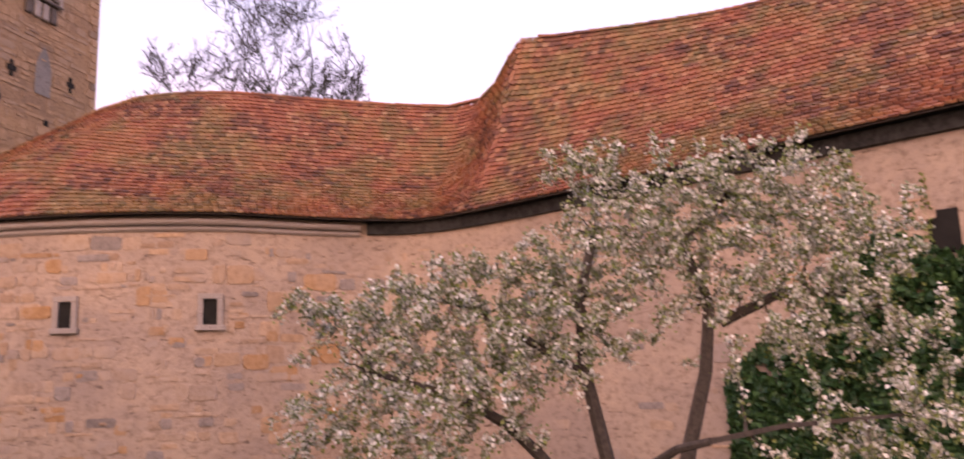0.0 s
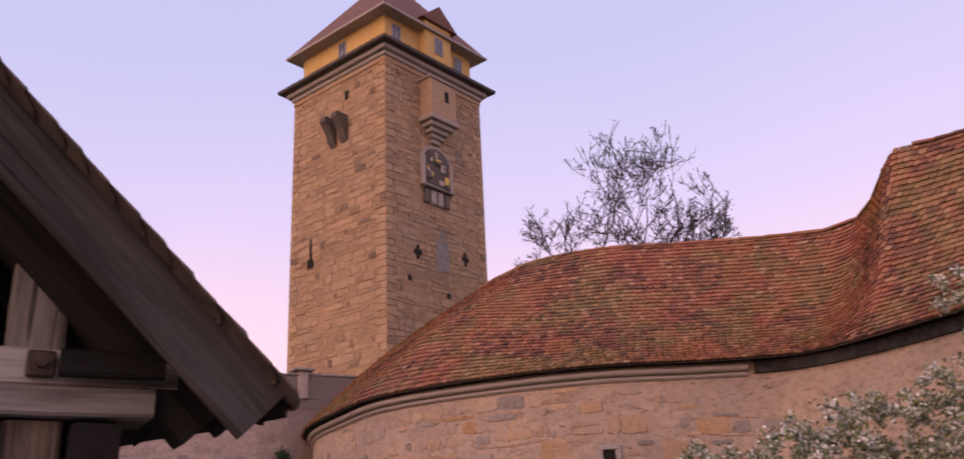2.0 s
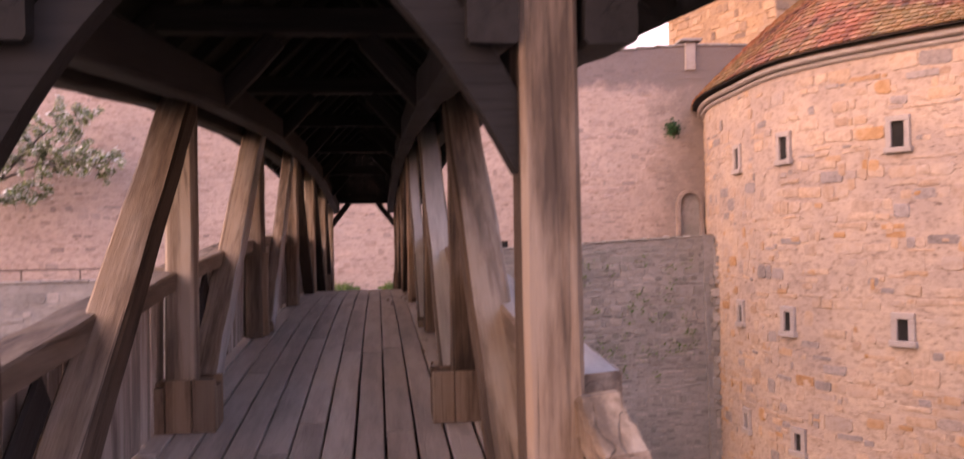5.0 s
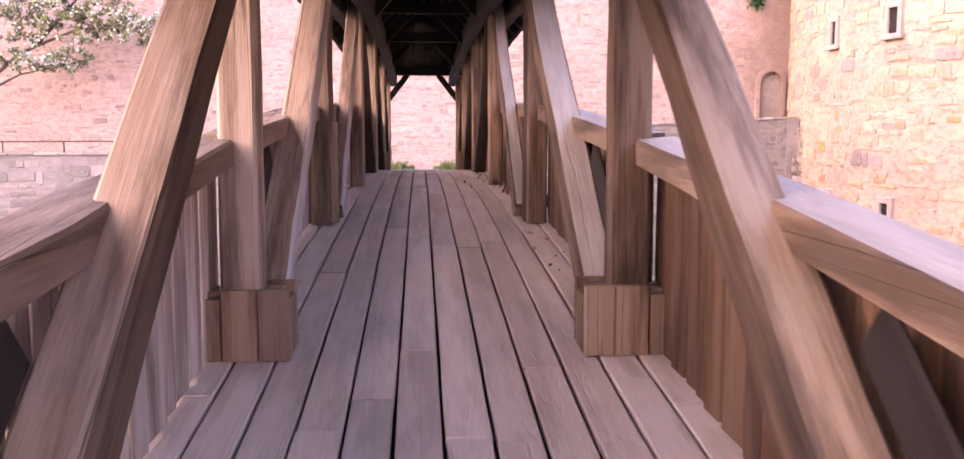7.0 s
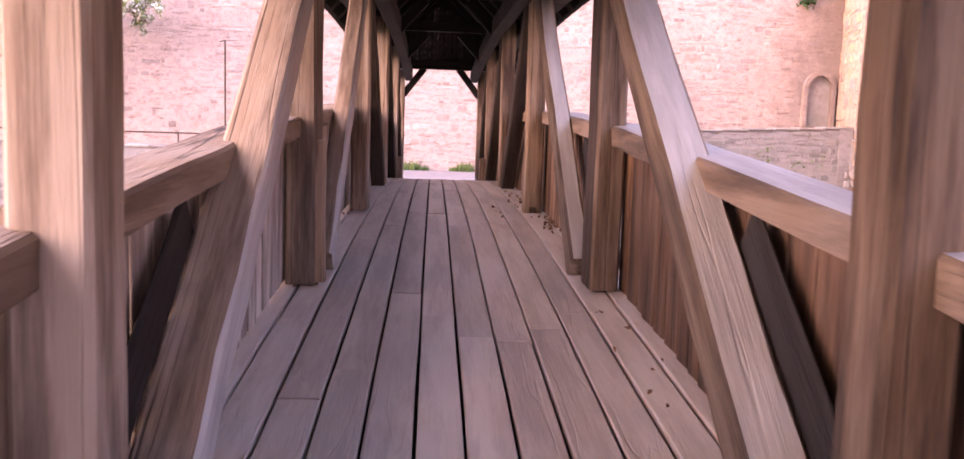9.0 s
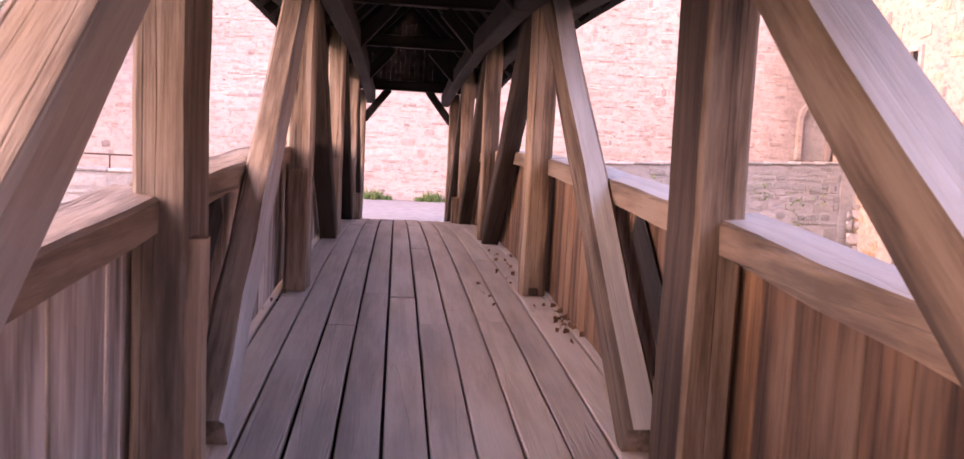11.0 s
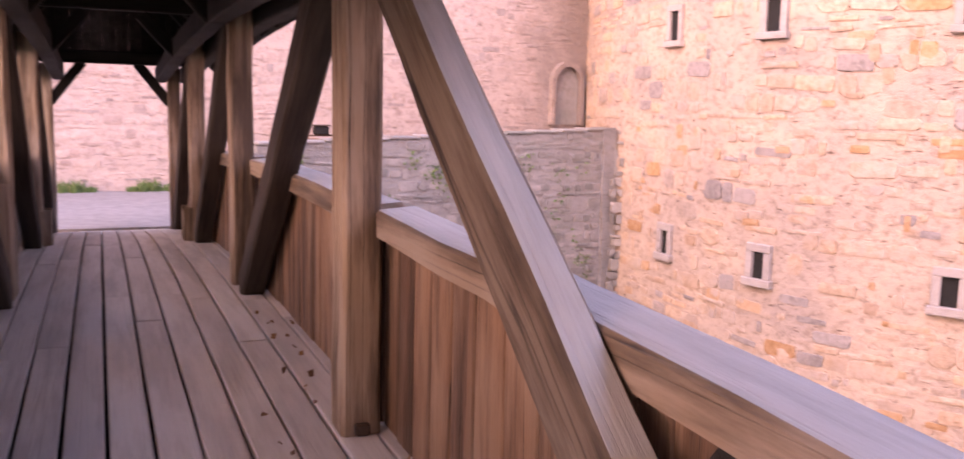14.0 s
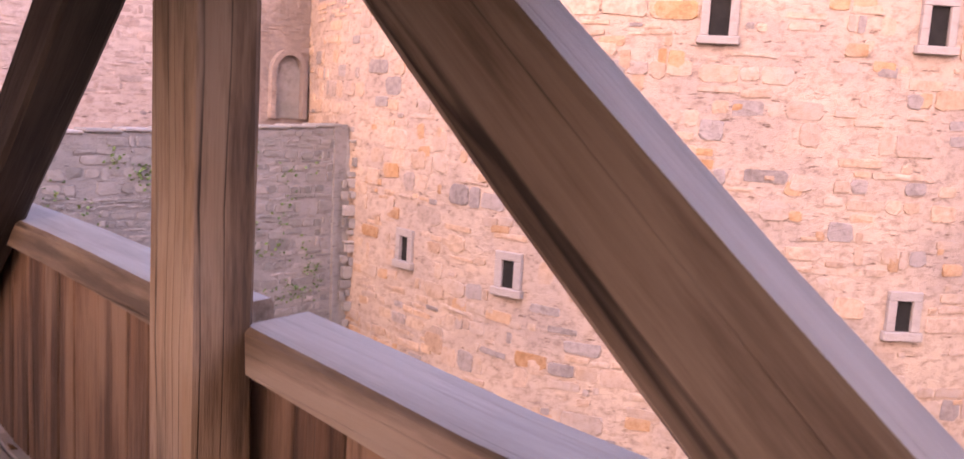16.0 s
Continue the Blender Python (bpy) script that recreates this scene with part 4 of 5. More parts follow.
    # left face: twin corbels, slots
    prof = [(.05, .75), (-.95, .75), (-.95, .45), (-.72, .18), (-.45, -.25), (-.22, -.75), (.05, -1.15)]
    n = len(prof)
    for s in (4.0, 5.05):
        vs = [(x, y, z) for x in (-.27, .27) for y, z in prof]
        fs = [tuple(range(n)), tuple(range(2 * n - 1, n - 1, -1))] + [(i, n + i, n + (i + 1) % n, (i + 1) % n) for i in range(n)]
        put("bracket", mesh_of("bracket", vs, [f[::-1] for f in fs], M_RELIEF), c, ml(s, TOP - 3.6), "dark weathered stone bracket")
    put("slot", box_mesh("slot", -.18, .18, -.05, .0, -.3, .3, M_VOID, 0), c, ml(5.2, TOP - 1.4), "small dark slot")
    lp = put("arrow_loop", box_mesh("arrow_loop", -.10, .10, -.05, .0, -.9, .9, M_VOID, 0), c, ml(2.0, 19.2), "tall arrow loop")
    put("loop_foot", box_mesh("loop_foot", -.25, .25, -.052, .0, -1.0, -.4, M_VOID, .08), lp, ml(2.0, 19.2))


build_tower()


# ---- covered bridge ----
POSTS = [0.0, 3.78, 8.05, 12.0, 16.1, 20.2, 24.0]     # near faces of the posts
PW, PX = 0.25, 0.205      # post depth along the bridge and width across it


def build_bridge():
    rnd = random.Random(21)
    b = thing("covered_bridge", (0, 0, deck(0)), "covered timber footbridge with braced posts and tiled roof", "bridge")
    top = lambda y: camber(y) + 2.37            # underside of the long plates
    for k, y in enumerate(POSTS):
        yc, z0 = y + PW / 2, deck(y + PW / 2)
        for sx in (-1, 1):
            # the third pair is deeper and set a little further out
            x_in, dp, yp = (0.96, 0.40, y + 0.05) if k == 2 else (0.89 if k != 1 else 0.945, PW, yc)
            xc = sx * (x_in + PX / 2)
            # left posts paler, some inner faces darker: light and shade put into the colour
            post = timber("post", (xc, yp, z0), (xc, yp, top(yc) + 0.24), PX, dp, M_POST if sx > 0 else M_BRACE, b, (sx, 0, 0), cham=0.02, sides=((6, M_SHADED),) if k == 0 or (k == 2 and sx > 0) else ())
            if k in (1, 5):
                # boxed foot round the post
                dz = 0.37 if k == 1 else 0.45
                for yb in (y - 0.028, y + PW + 0.028):
                    for x0, x1, cut in ((0.79, 0.955, 0.0), (0.96, 1.145, 0.0), (1.15, 1.30, 0.05)):
                        timber("foot_board", (sx * (x0 + x1) / 2, yb, z0 - .01), (sx * (x0 + x1) / 2, yb, z0 + dz - cut), x1 - x0, 0.05, M_POST, post, (1, 0, 0), steps=2, cham=.008, warp=.002)
                for x in (0.812, 1.278):
                    timber("foot_board", (sx * x, y + PW / 2, z0 - .01), (sx * x, y + PW / 2, z0 + dz - .06), 0.04, PW, M_POST, post, (1, 0, 0), steps=2, cham=.008, warp=.002)
                xa, xb = sorted((sx * 0.84, sx * 1.25))
                put("foot_cap", box_mesh("foot_cap", xa, xb, y - 0.002, y + PW + .002, z0 + dz - .05, z0 + dz - .02, M_POST, .01), post)
            if k in (2, 3, 4):
                xa, xb = sorted((sx * 0.95, sx * 1.03))
                put("peg_block", box_mesh("peg_block", xa, xb, y - 0.035, y + .01, z0 + .005, z0 + .07, M_IRON, .01), post, None, "rusty iron foot bracket")
    # braces rise towards mid-span
    spans = [((0.62, 0), (3.78, 2.30)), ((4.48, 0), (8.05, 2.42)), ((8.62, 0), (12.0, 2.56))]
    far = [((15.62, 0), (12.40, 2.5)), ((19.75, 0), (16.5, 2.45)), ((23.6, 0), (20.6, 2.4))]
    for (ya, za), (yb, zb) in spans + far:
        # given is the lower edge; the timber lies 0.11 above it
        p0, p1 = Vector((0, ya, deck(ya) + za)), Vector((0, yb, deck(yb) + zb))
        d = (p1 - p0).normalized()
        nrm = Vector((0, -d.z, d.y)) if d.y > 0 else Vector((0, d.z, -d.y))
        for sx in (-1, 1):
            wd, dp = (0.20, 0.23) if d.y < 0 else ((0.155, 0.25) if ya > 8 else (0.23, 0.20))
            off = nrm * dp / 2 + Vector((sx * ((0.893 if ya > 8 and d.y > 0 and sx > 0 else 0.9) + wd / 2), 0, 0))
            if d.y < 0:
                # far braces show their undersides, so they take the shade-dark colour
                timber("brace", p0 + off - d * 0.10, p1 + off, wd, dp, M_UNDERSHADE, b, (1, 0, 0), "leaning timber brace, underside shade put into its colour", cham=0.018)
            else:
                # faces coloured as lit or shaded: pale for sky light, dark for shade
                inner = M_SHADED if ya < 2 else (M_HALFSHADE if sx > 0 else M_LIT)
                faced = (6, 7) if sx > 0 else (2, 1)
                timber("brace", p0 + off - d * 0.10, p1 + off, wd, dp, M_BRACE, b, (1, 0, 0), "leaning timber brace with lit and shaded faces in its colour", cham=0.018, sides=((0, M_LIT if sx > 0 and ya > 2 else M_BRACE), (faced[0], inner), (faced[1], inner)))
    # black strips added as the shadow band beside the near braces, below the rail
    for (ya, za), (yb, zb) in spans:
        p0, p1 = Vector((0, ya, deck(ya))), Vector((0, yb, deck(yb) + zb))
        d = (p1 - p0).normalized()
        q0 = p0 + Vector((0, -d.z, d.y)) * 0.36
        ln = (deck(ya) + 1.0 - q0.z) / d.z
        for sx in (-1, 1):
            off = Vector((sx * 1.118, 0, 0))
            timber("batten", q0 + off, q0 + d * ln + off, 0.03, 0.22, M_DARK, b, (1, 0, 0), "black strip for the shade beside the brace")
    # long plates on both sides of the posts, running with the camber
    for sx in (-1, 1):
        for x in (0.80, 1.21):
            for k in range(6):
                y0, y1 = POSTS[k] - (0.0 if k else 0.02), POSTS[k + 1] + (0 if k < 5 else 0.4)
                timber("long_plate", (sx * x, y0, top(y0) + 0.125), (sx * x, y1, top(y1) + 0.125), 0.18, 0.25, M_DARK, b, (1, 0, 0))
    # tie beams, collars, knees
    for k, y in enumerate(POSTS):
        yc = y + PW / 2
        z = top(yc) + 0.26
        mat = M_BEAM if k == 0 else M_DARK
        w = 0.30 if k == 0 else 0.2
        if k == 0:
            for sx in (-1, 1):
                timber("bearing_block", (sx * 0.65, y + .1, z + .05), (sx * 1.41, y + .1, z + .05), 0.34, 0.11, M_BEAM, b, (0, 1, 0), "grey bearing block on the post head")
            z += 0.105
        deep = 0.15 if k == 0 else 0.20
        zt = z + deep / 2 + (0.0 if k in (0, 6) else 0.30)
        timber("tie_beam", (-1.5 + (0 if k in (0, 6) else .3), yc, zt), (1.5 - (0 if k in (0, 6) else .3), yc, zt), w, deep, mat, b, (0, 1, 0))
        for sx in (-1, 1):
            zc = top(yc)
            if k == 0:
                p0, p1 = Vector((sx * 0.93, yc, 1.20)), Vector((sx * 0.36, yc, 1.98))
            else:
                low = -0.38 if k == 6 else 0.06
                p0, p1 = Vector((sx * (0.93 if k == 6 else 0.76), yc, zc + low)), Vector((sx * (0.42 if k == 6 else 0.34), yc, zc + (0.28 if k == 6 else 0.52)))
            if k == 0:
                verts, faces, steps = [], [], 8
                d_ = p1 - p0
                up_ = Vector((-d_.z, 0, d_.x)).normalized() * (1 if sx > 0 else -1)
                for i in range(steps + 1):
                    u = i / steps
                    c_ = p0 + d_ * u - up_ * 0.06 * math.sin(math.pi * u)
                    half = 0.06 + 0.02 * math.sin(math.pi * u)
                    for a_, o_ in ((-1, -.06), (1, -.06), (1, .06), (-1, .06)):
                        verts.append(c_ + up_ * a_ * half + Vector((0, o_, 0)) - p0)
                for i in range(steps):
                    for q in range(4):
                        a_, e_ = i * 4 + q, i * 4 + (q + 1) % 4
                        faces.append((a_, e_, e_ + 4, a_ + 4))
                faces += [(0, 1, 2, 3), (steps * 4 + 3, steps * 4 + 2, steps * 4 + 1, steps * 4)]
                me = mesh_of("knee_brace", verts, faces, M_DARK)
                fix = bmesh.new()
                fix.from_mesh(me)
                bmesh.ops.recalc_face_normals(fix, faces=fix.faces)
                fix.to_mesh(me)
                fix.free()
                put("knee_brace", me, b, Matrix.Translation(p0), "bowed dark knee brace")
            else:
                timber("knee_brace", p0, p1, 0.13, 0.16, M_DARK, b, (0, 1, 0))
    # bolts on the front tie beam
    for x in (-0.49, 0.24, 0.99):
        bolt = put("bolt_plate", box_mesh("bolt_plate", x - .05, x + .05, -0.07, -0.03, 2.01, 2.11, M_IRON, .008), b, None, "square iron bolt plate")
        bm = bmesh.new()
        bmesh.ops.create_cone(bm, cap_ends=True, segments=8, radius1=.022, radius2=.02, depth=.04)
        put("bolt", bm_mesh("bolt", bm, M_IRON), bolt, pose(x, -0.09, 2.06, 90))
    timber("strap_timber", (1.05, -0.10, 2.06), (1.43, -0.10, 2.06), 0.06, 0.10, M_DARK, b, (0, 1, 0))
    # gable frame: studs, struts, rafters
    apex, eave_x, eave_z = 3.69, 1.75, 1.93
    slope = lambda x, y: apex - (apex - eave_z) * abs(x) / eave_x + camber(y) - camber(-0.4)
    yg = POSTS[0] + PW / 2
    for sx in (-1, 1):
        timber("stud", (sx * .97, yg, 2.12), (sx * .97, yg, slope(.97, 0.1) - .22), 0.21, 0.16, M_BEAM, b, (1, 0, 0))
    timber("strut", (0.19, yg - .06, 2.12), (-0.46, yg - .06, 2.92), 0.16, 0.14, M_BEAM, b, (0, 1, 0))
    timber("strut", (-0.48, yg + .09, 2.12), (0.24, yg + .09, 2.90), 0.16, 0.14, M_BEAM, b, (0, 1, 0))
    for sx in (-1, 1):
        timber("principal_rafter", (0, yg - .03, slope(0, 0.1) - .24), (sx * 1.62, yg - .03, slope(1.62, 0.1) - .24), 0.24, 0.20, M_DARK, b, (0, 1, 0))
    ys = [-0.30, 0.11] + [POSTS[0] + 1.02 * (i + 1) for i in range(24)]
    for y in ys:
        if y > 24.6:
            break
        for sx in (-1, 1):
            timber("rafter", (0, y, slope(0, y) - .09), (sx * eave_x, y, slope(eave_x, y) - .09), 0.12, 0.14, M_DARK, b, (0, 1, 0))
    # battens and boarding under the tiles, then lapped tiles
    for sx in (-1, 1):
        verts, faces, n = [], [], 26
        for i in range(n + 1):
            y = -0.42 + (24.9 + 0.42) * i / n
            for x, dz in ((0.0, 0.0), (eave_x + .08, 0.0), (eave_x + .08, .03), (0.0, .03)):
                verts.append((sx * x, y, slope(x, y) + dz - .015))
        for i in range(n):
            for q in range(4):
                a, c = i * 4 + q, i * 4 + (q + 1) % 4
                faces.append((a, c, c + 4, a + 4))
        faces += [(0, 1, 2, 3), (n * 4 + 3, n * 4 + 2, n * 4 + 1, n * 4)]
        rf = put("roof_boarding", mesh_of("roof_boarding", verts, faces, M_DARK), b, None, "roof boarding, its shade put into the colour")
        # barge board down the gable edge
        timber("barge_board", (0, -0.44, slope(0, -.4) - .115), (sx * (eave_x - .02), -0.44, slope(eave_x - .02, -.4) - .115), 0.05, 0.25, M_BARGE, b, (0, 1, 0), "broad weathered barge board", warp=.004)
        tv, tf = [], []
        rows, cols = 18, 138
        run = math.hypot(eave_x + .14, apex - eave_z)
        tdir = Vector((sx * (eave_x), 0, eave_z - apex)).normalized()
        nrm = Vector((sx * (apex - eave_z), 0, eave_x)).normalized()
        for r_ in range(rows):
            for c_ in range(cols):
                y = -0.50 + (c_ + (0.5 if r_ % 2 else 0)) * 0.19
                half = r_ % 2 == 1 and c_ == 0
                if half:
                    y -= 0.0475
                if y > 24.9:
                    continue
                dcur = (r_ + 1) * (run / rows) + rnd.uniform(-.012, .012) + .03
                base = Vector((0, y, slope(0, y))) + nrm * .018
                lo, hi = base + tdir * dcur + nrm * rnd.uniform(.004, .013), base + tdir * (dcur - .26)
                k0 = len(tv)
                wv = Vector((0, .139 if half else .092, 0))
                pts = [hi - wv, hi + wv, lo + wv - tdir * .07, lo + wv * .5 - tdir * .015, lo, lo - wv * .5 - tdir * .015, lo - wv - tdir * .07]
                tv += pts + [p - nrm * .012 for p in pts[2:]]
                tf += [tuple(k0 + q for q in (0, 1, 2, 3, 4, 5, 6))] + [(k0 + 2 + q, k0 + 7 + q, k0 + 8 + q, k0 + 3 + q) for q in range(4)]
                tf += [(k0 + 6, k0 + 11, k0 + 0), (k0 + 1, k0 + 7, k0 + 2)]
        tagged(put("tiling", mesh_of("tiling", tv, tf, M_OLDTILE), b, None, "mossy dark tiles"), kind="stuff")
    # boarded far gable
    for i in range(34):
        x = -1.7 + i * 0.1
        zb, zt = top(24.1) + .27, slope(abs(x + .05), 24.1) - .01
        if zt > zb:
            put("gable_board", box_mesh("gable_board", x, x + .099, 24.26 + .012 * (i % 2), 24.29 + .012 * (i % 2), zb, zt, M_DARK, 0), b)
    # handrails with sloping tops, from post to post
    for sx in (-1, 1):
        for k in range(-1, 6):
            y0, y1 = (POSTS[k] + PW - .02, POSTS[k + 1] + .02) if k >= 0 else ((-1.05 if sx < 0 else -0.36), 0.02)
            n = 8
            verts, faces = [], []
            for i in range(n + 1):
                y = y0 + (y1 - y0) * i / n
                zb = deck(y) - (0.30 * max(0.0, -y) if sx > 0 else 0.0)
                slim = 0.07 if k < 0 and sx > 0 else 0.0
                j = rnd.uniform(-.006, .006)
                for x, z in ((1.06, 1.03), (1.055, 1.15), (1.07, 1.165), (1.27 - slim, 1.18), (1.28 - slim, 1.165), (1.28 - slim, 1.03)):
                    verts.append((sx * (x + j) - sx * 1.17, y - y0, zb + z + j - deck(y0) - 1.1))
            for i in range(n):
                for q in range(6):
                    a, c = i * 6 + q, i * 6 + (q + 1) % 6
                    faces.append((a, c, c + 6, a + 6) if sx < 0 else (a + 6, c + 6, c, a))
            faces += [tuple(range(6)), tuple(range(n * 6 + 5, n * 6 - 1, -1))]
            # grain along the rail: turn the piece so that its own x runs with it
            verts = [(p[1], -p[0], p[2]) for p in verts]
            me = mesh_of("handrail", verts, faces, M_RAIL)
            # the paler top face stands for sky light on the rail
            me.materials.append(M_LIT if sx > 0 and k >= 0 else M_BRACE)
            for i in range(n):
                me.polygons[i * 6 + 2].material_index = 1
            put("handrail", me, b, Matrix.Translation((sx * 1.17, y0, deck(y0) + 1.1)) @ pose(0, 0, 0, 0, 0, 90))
            timber("lower_rail", (sx * 1.30, y0, deck(y0) + .12), (sx * 1.30, y1, deck(y1) + .12), 0.08, 0.10, M_DARK, b, (1, 0, 0))
        # upright boards of uneven width behind the rail, all along
        y = -1.0 if sx < 0 else -0.30
        while y < 24.2:
            w = rnd.choice((.16, .19, .22, .25, .29))
            z = deck(y + w / 2)
            xb = 1.235 if y < 3.9 else (1.20 if y < 8.0 else 1.155)
            # left boards lightened, first right bays dimmed: light is put into the board colour
            timber("side_board", (sx * (xb + rnd.uniform(-.006, .006)), y + w / 2, z + .01), (sx * (xb + rnd.uniform(-.004, .004)), y + w / 2, z + 1.045 - (0.12 if y < -.05 and sx > 0 else 0)), 0.028, w - .014, M_LITBOARD if sx < 0 else (M_DIMBOARD if y < 7.5 else M_BOARD), b, (sx, 0, 0), steps=2, cham=.005, warp=.002)
            y += w
    # short upright plates beside the posts on one side
    for y in (8.6, 12.5, 16.6):
        timber("short_post", (-0.98, y - .62, deck(y)), (-0.98, y - .62, deck(y) + 0.98), 0.16, 0.12, M_POST, b, (1, 0, 0), "short stub post with rounded head")
    return b


def build_deck():
    rnd = random.Random(33)
    d = thing("bridge_deck", (0, 12, deck(12) - .1), "worn grey plank bridge deck with open joints", "floor", kind="structure")
    edges = [-1.30 + 0.2167 * i for i in range(13)]
    for i in range(12):
        y = -0.75 - rnd.uniform(0, 0)
        ends = [-1.10, rnd.uniform(2.0, 4.0)]
        while ends[-1] < 22:
            ends.append(ends[-1] + rnd.choice((3.4, 4.1, 4.1, 4.6)) + rnd.uniform(-.1, .1))
        ends[-1] = 24.55
        for y0, y1 in zip(ends, ends[1:]):
            n = max(3, int((y1 - y0) / .5))
            w = 0.2167 - rnd.uniform(.012, .024)
            x = (edges[i] + edges[i + 1]) / 2
            dz = rnd.uniform(-.006, .004)
            verts, faces = [], []
            for q in range(n + 1):
                yy = y0 + .004 + (y1 - y0 - .008) * q / n
                z = deck(yy) + dz
                j = rnd.uniform(-.002, .002)
                for a, h in ((-w / 2 + .006, 0), (w / 2 - .006, 0), (w / 2, -.006), (w / 2, -.05), (-w / 2, -.05), (-w / 2, -.006)):
                    verts.append((yy - y0, -(a + j), z + h - deck(y0)))
            for q in range(n):
                for k in range(6):
                    a, c = q * 6 + k, q * 6 + (k + 1) % 6
                    faces.append((a, a + 6, c + 6, c))
            faces += [tuple(range(6)), tuple(range(n * 6 + 5, n * 6 - 1, -1))]
            me = mesh_of("plank", verts, faces, M_PLANK)
            put("plank", me, d, Matrix.Translation((x, y0, deck(y0))) @ pose(0, 0, 0, 0, 0, 90))
    # unseen dark sheet, added to stop light from below and keep joints black
    verts = [(x, y, deck(y) - .075) for y in np.arange(-.1, 24.5, .6) for x in (-1.32, 1.32)]
    put("underlay", mesh_of("underlay", verts, [(2 * i, 2 * i + 1, 2 * i + 3, 2 * i + 2) for i in range(len(verts) // 2 - 1)], M_DARK), d, None, "dark sheet added to black out the plank joints")
    for x in (-1.0, 0, 1.0):
        for k in range(6):
            timber("joist", (x, POSTS[k], deck(POSTS[k]) - .2), (x, POSTS[k + 1] + .3, deck(POSTS[k + 1] + .3) - .2), .24, .28, M_DARK, d, (1, 0, 0))


build_bridge()
build_deck()


# ---- trees, ivy and small things ----
def tube(verts, faces, a, b, ra, rb, sides=5):
    d = (b - a)
    if d.length < 1e-4:
        return
    d.normalize()
    x = d.orthogonal().normalized()
    y = d.cross(x)
    k = len(verts)
    for p, r in ((a, ra), (b, rb)):
        for i in range(sides):
            an = 2 * math.pi * i / sides
            verts.append(p + x * math.cos(an) * r + y * math.sin(an) * r)
    for i in range(sides):
        j = (i + 1) % sides
        faces.append((k + i, k + j, k + sides + j, k + sides + i))


def petal(verts, faces, p, size, rnd):
    n = Vector((rnd.gauss(0, 1), rnd.gauss(0, 1), rnd.gauss(0, 1))).normalized()
    x = n.orthogonal().normalized() * size
    y = n.cross(x)
    k = len(verts)
    c = n * size * 0.35
    verts += [p - x + c, p - y * .8 + c * .4, p + x + c, p + y * .8 - c * .2, p - c * .3]
    faces += [(k, k + 1, k + 4), (k + 1, k + 2, k + 4), (k + 2, k + 3, k + 4), (k + 3, k, k + 4)]


def limb(skel, pts, r0, r1):
    """Adds a bent limb through pts to a skeleton of (point, radius, parent index)."""
    q, _ = spline3(pts, 10)
    last = None
    for i, p in enumerate(q):
        r = r0 + (r1 - r0) * i / (len(q) - 1)
        skel.append((Vector(p), r, last))
        last = len(skel) - 1


def spline3(points, count):
    p = np.array([tuple(q) for q in points], float)
    s = np.r_[0, np.cumsum(np.linalg.norm(np.diff(p, axis=0), axis=1))]
    q = np.linspace(0, s[-1], count)
    return np.stack([np.interp(q, s, p[:, k]) for k in range(3)], 1), s[-1]


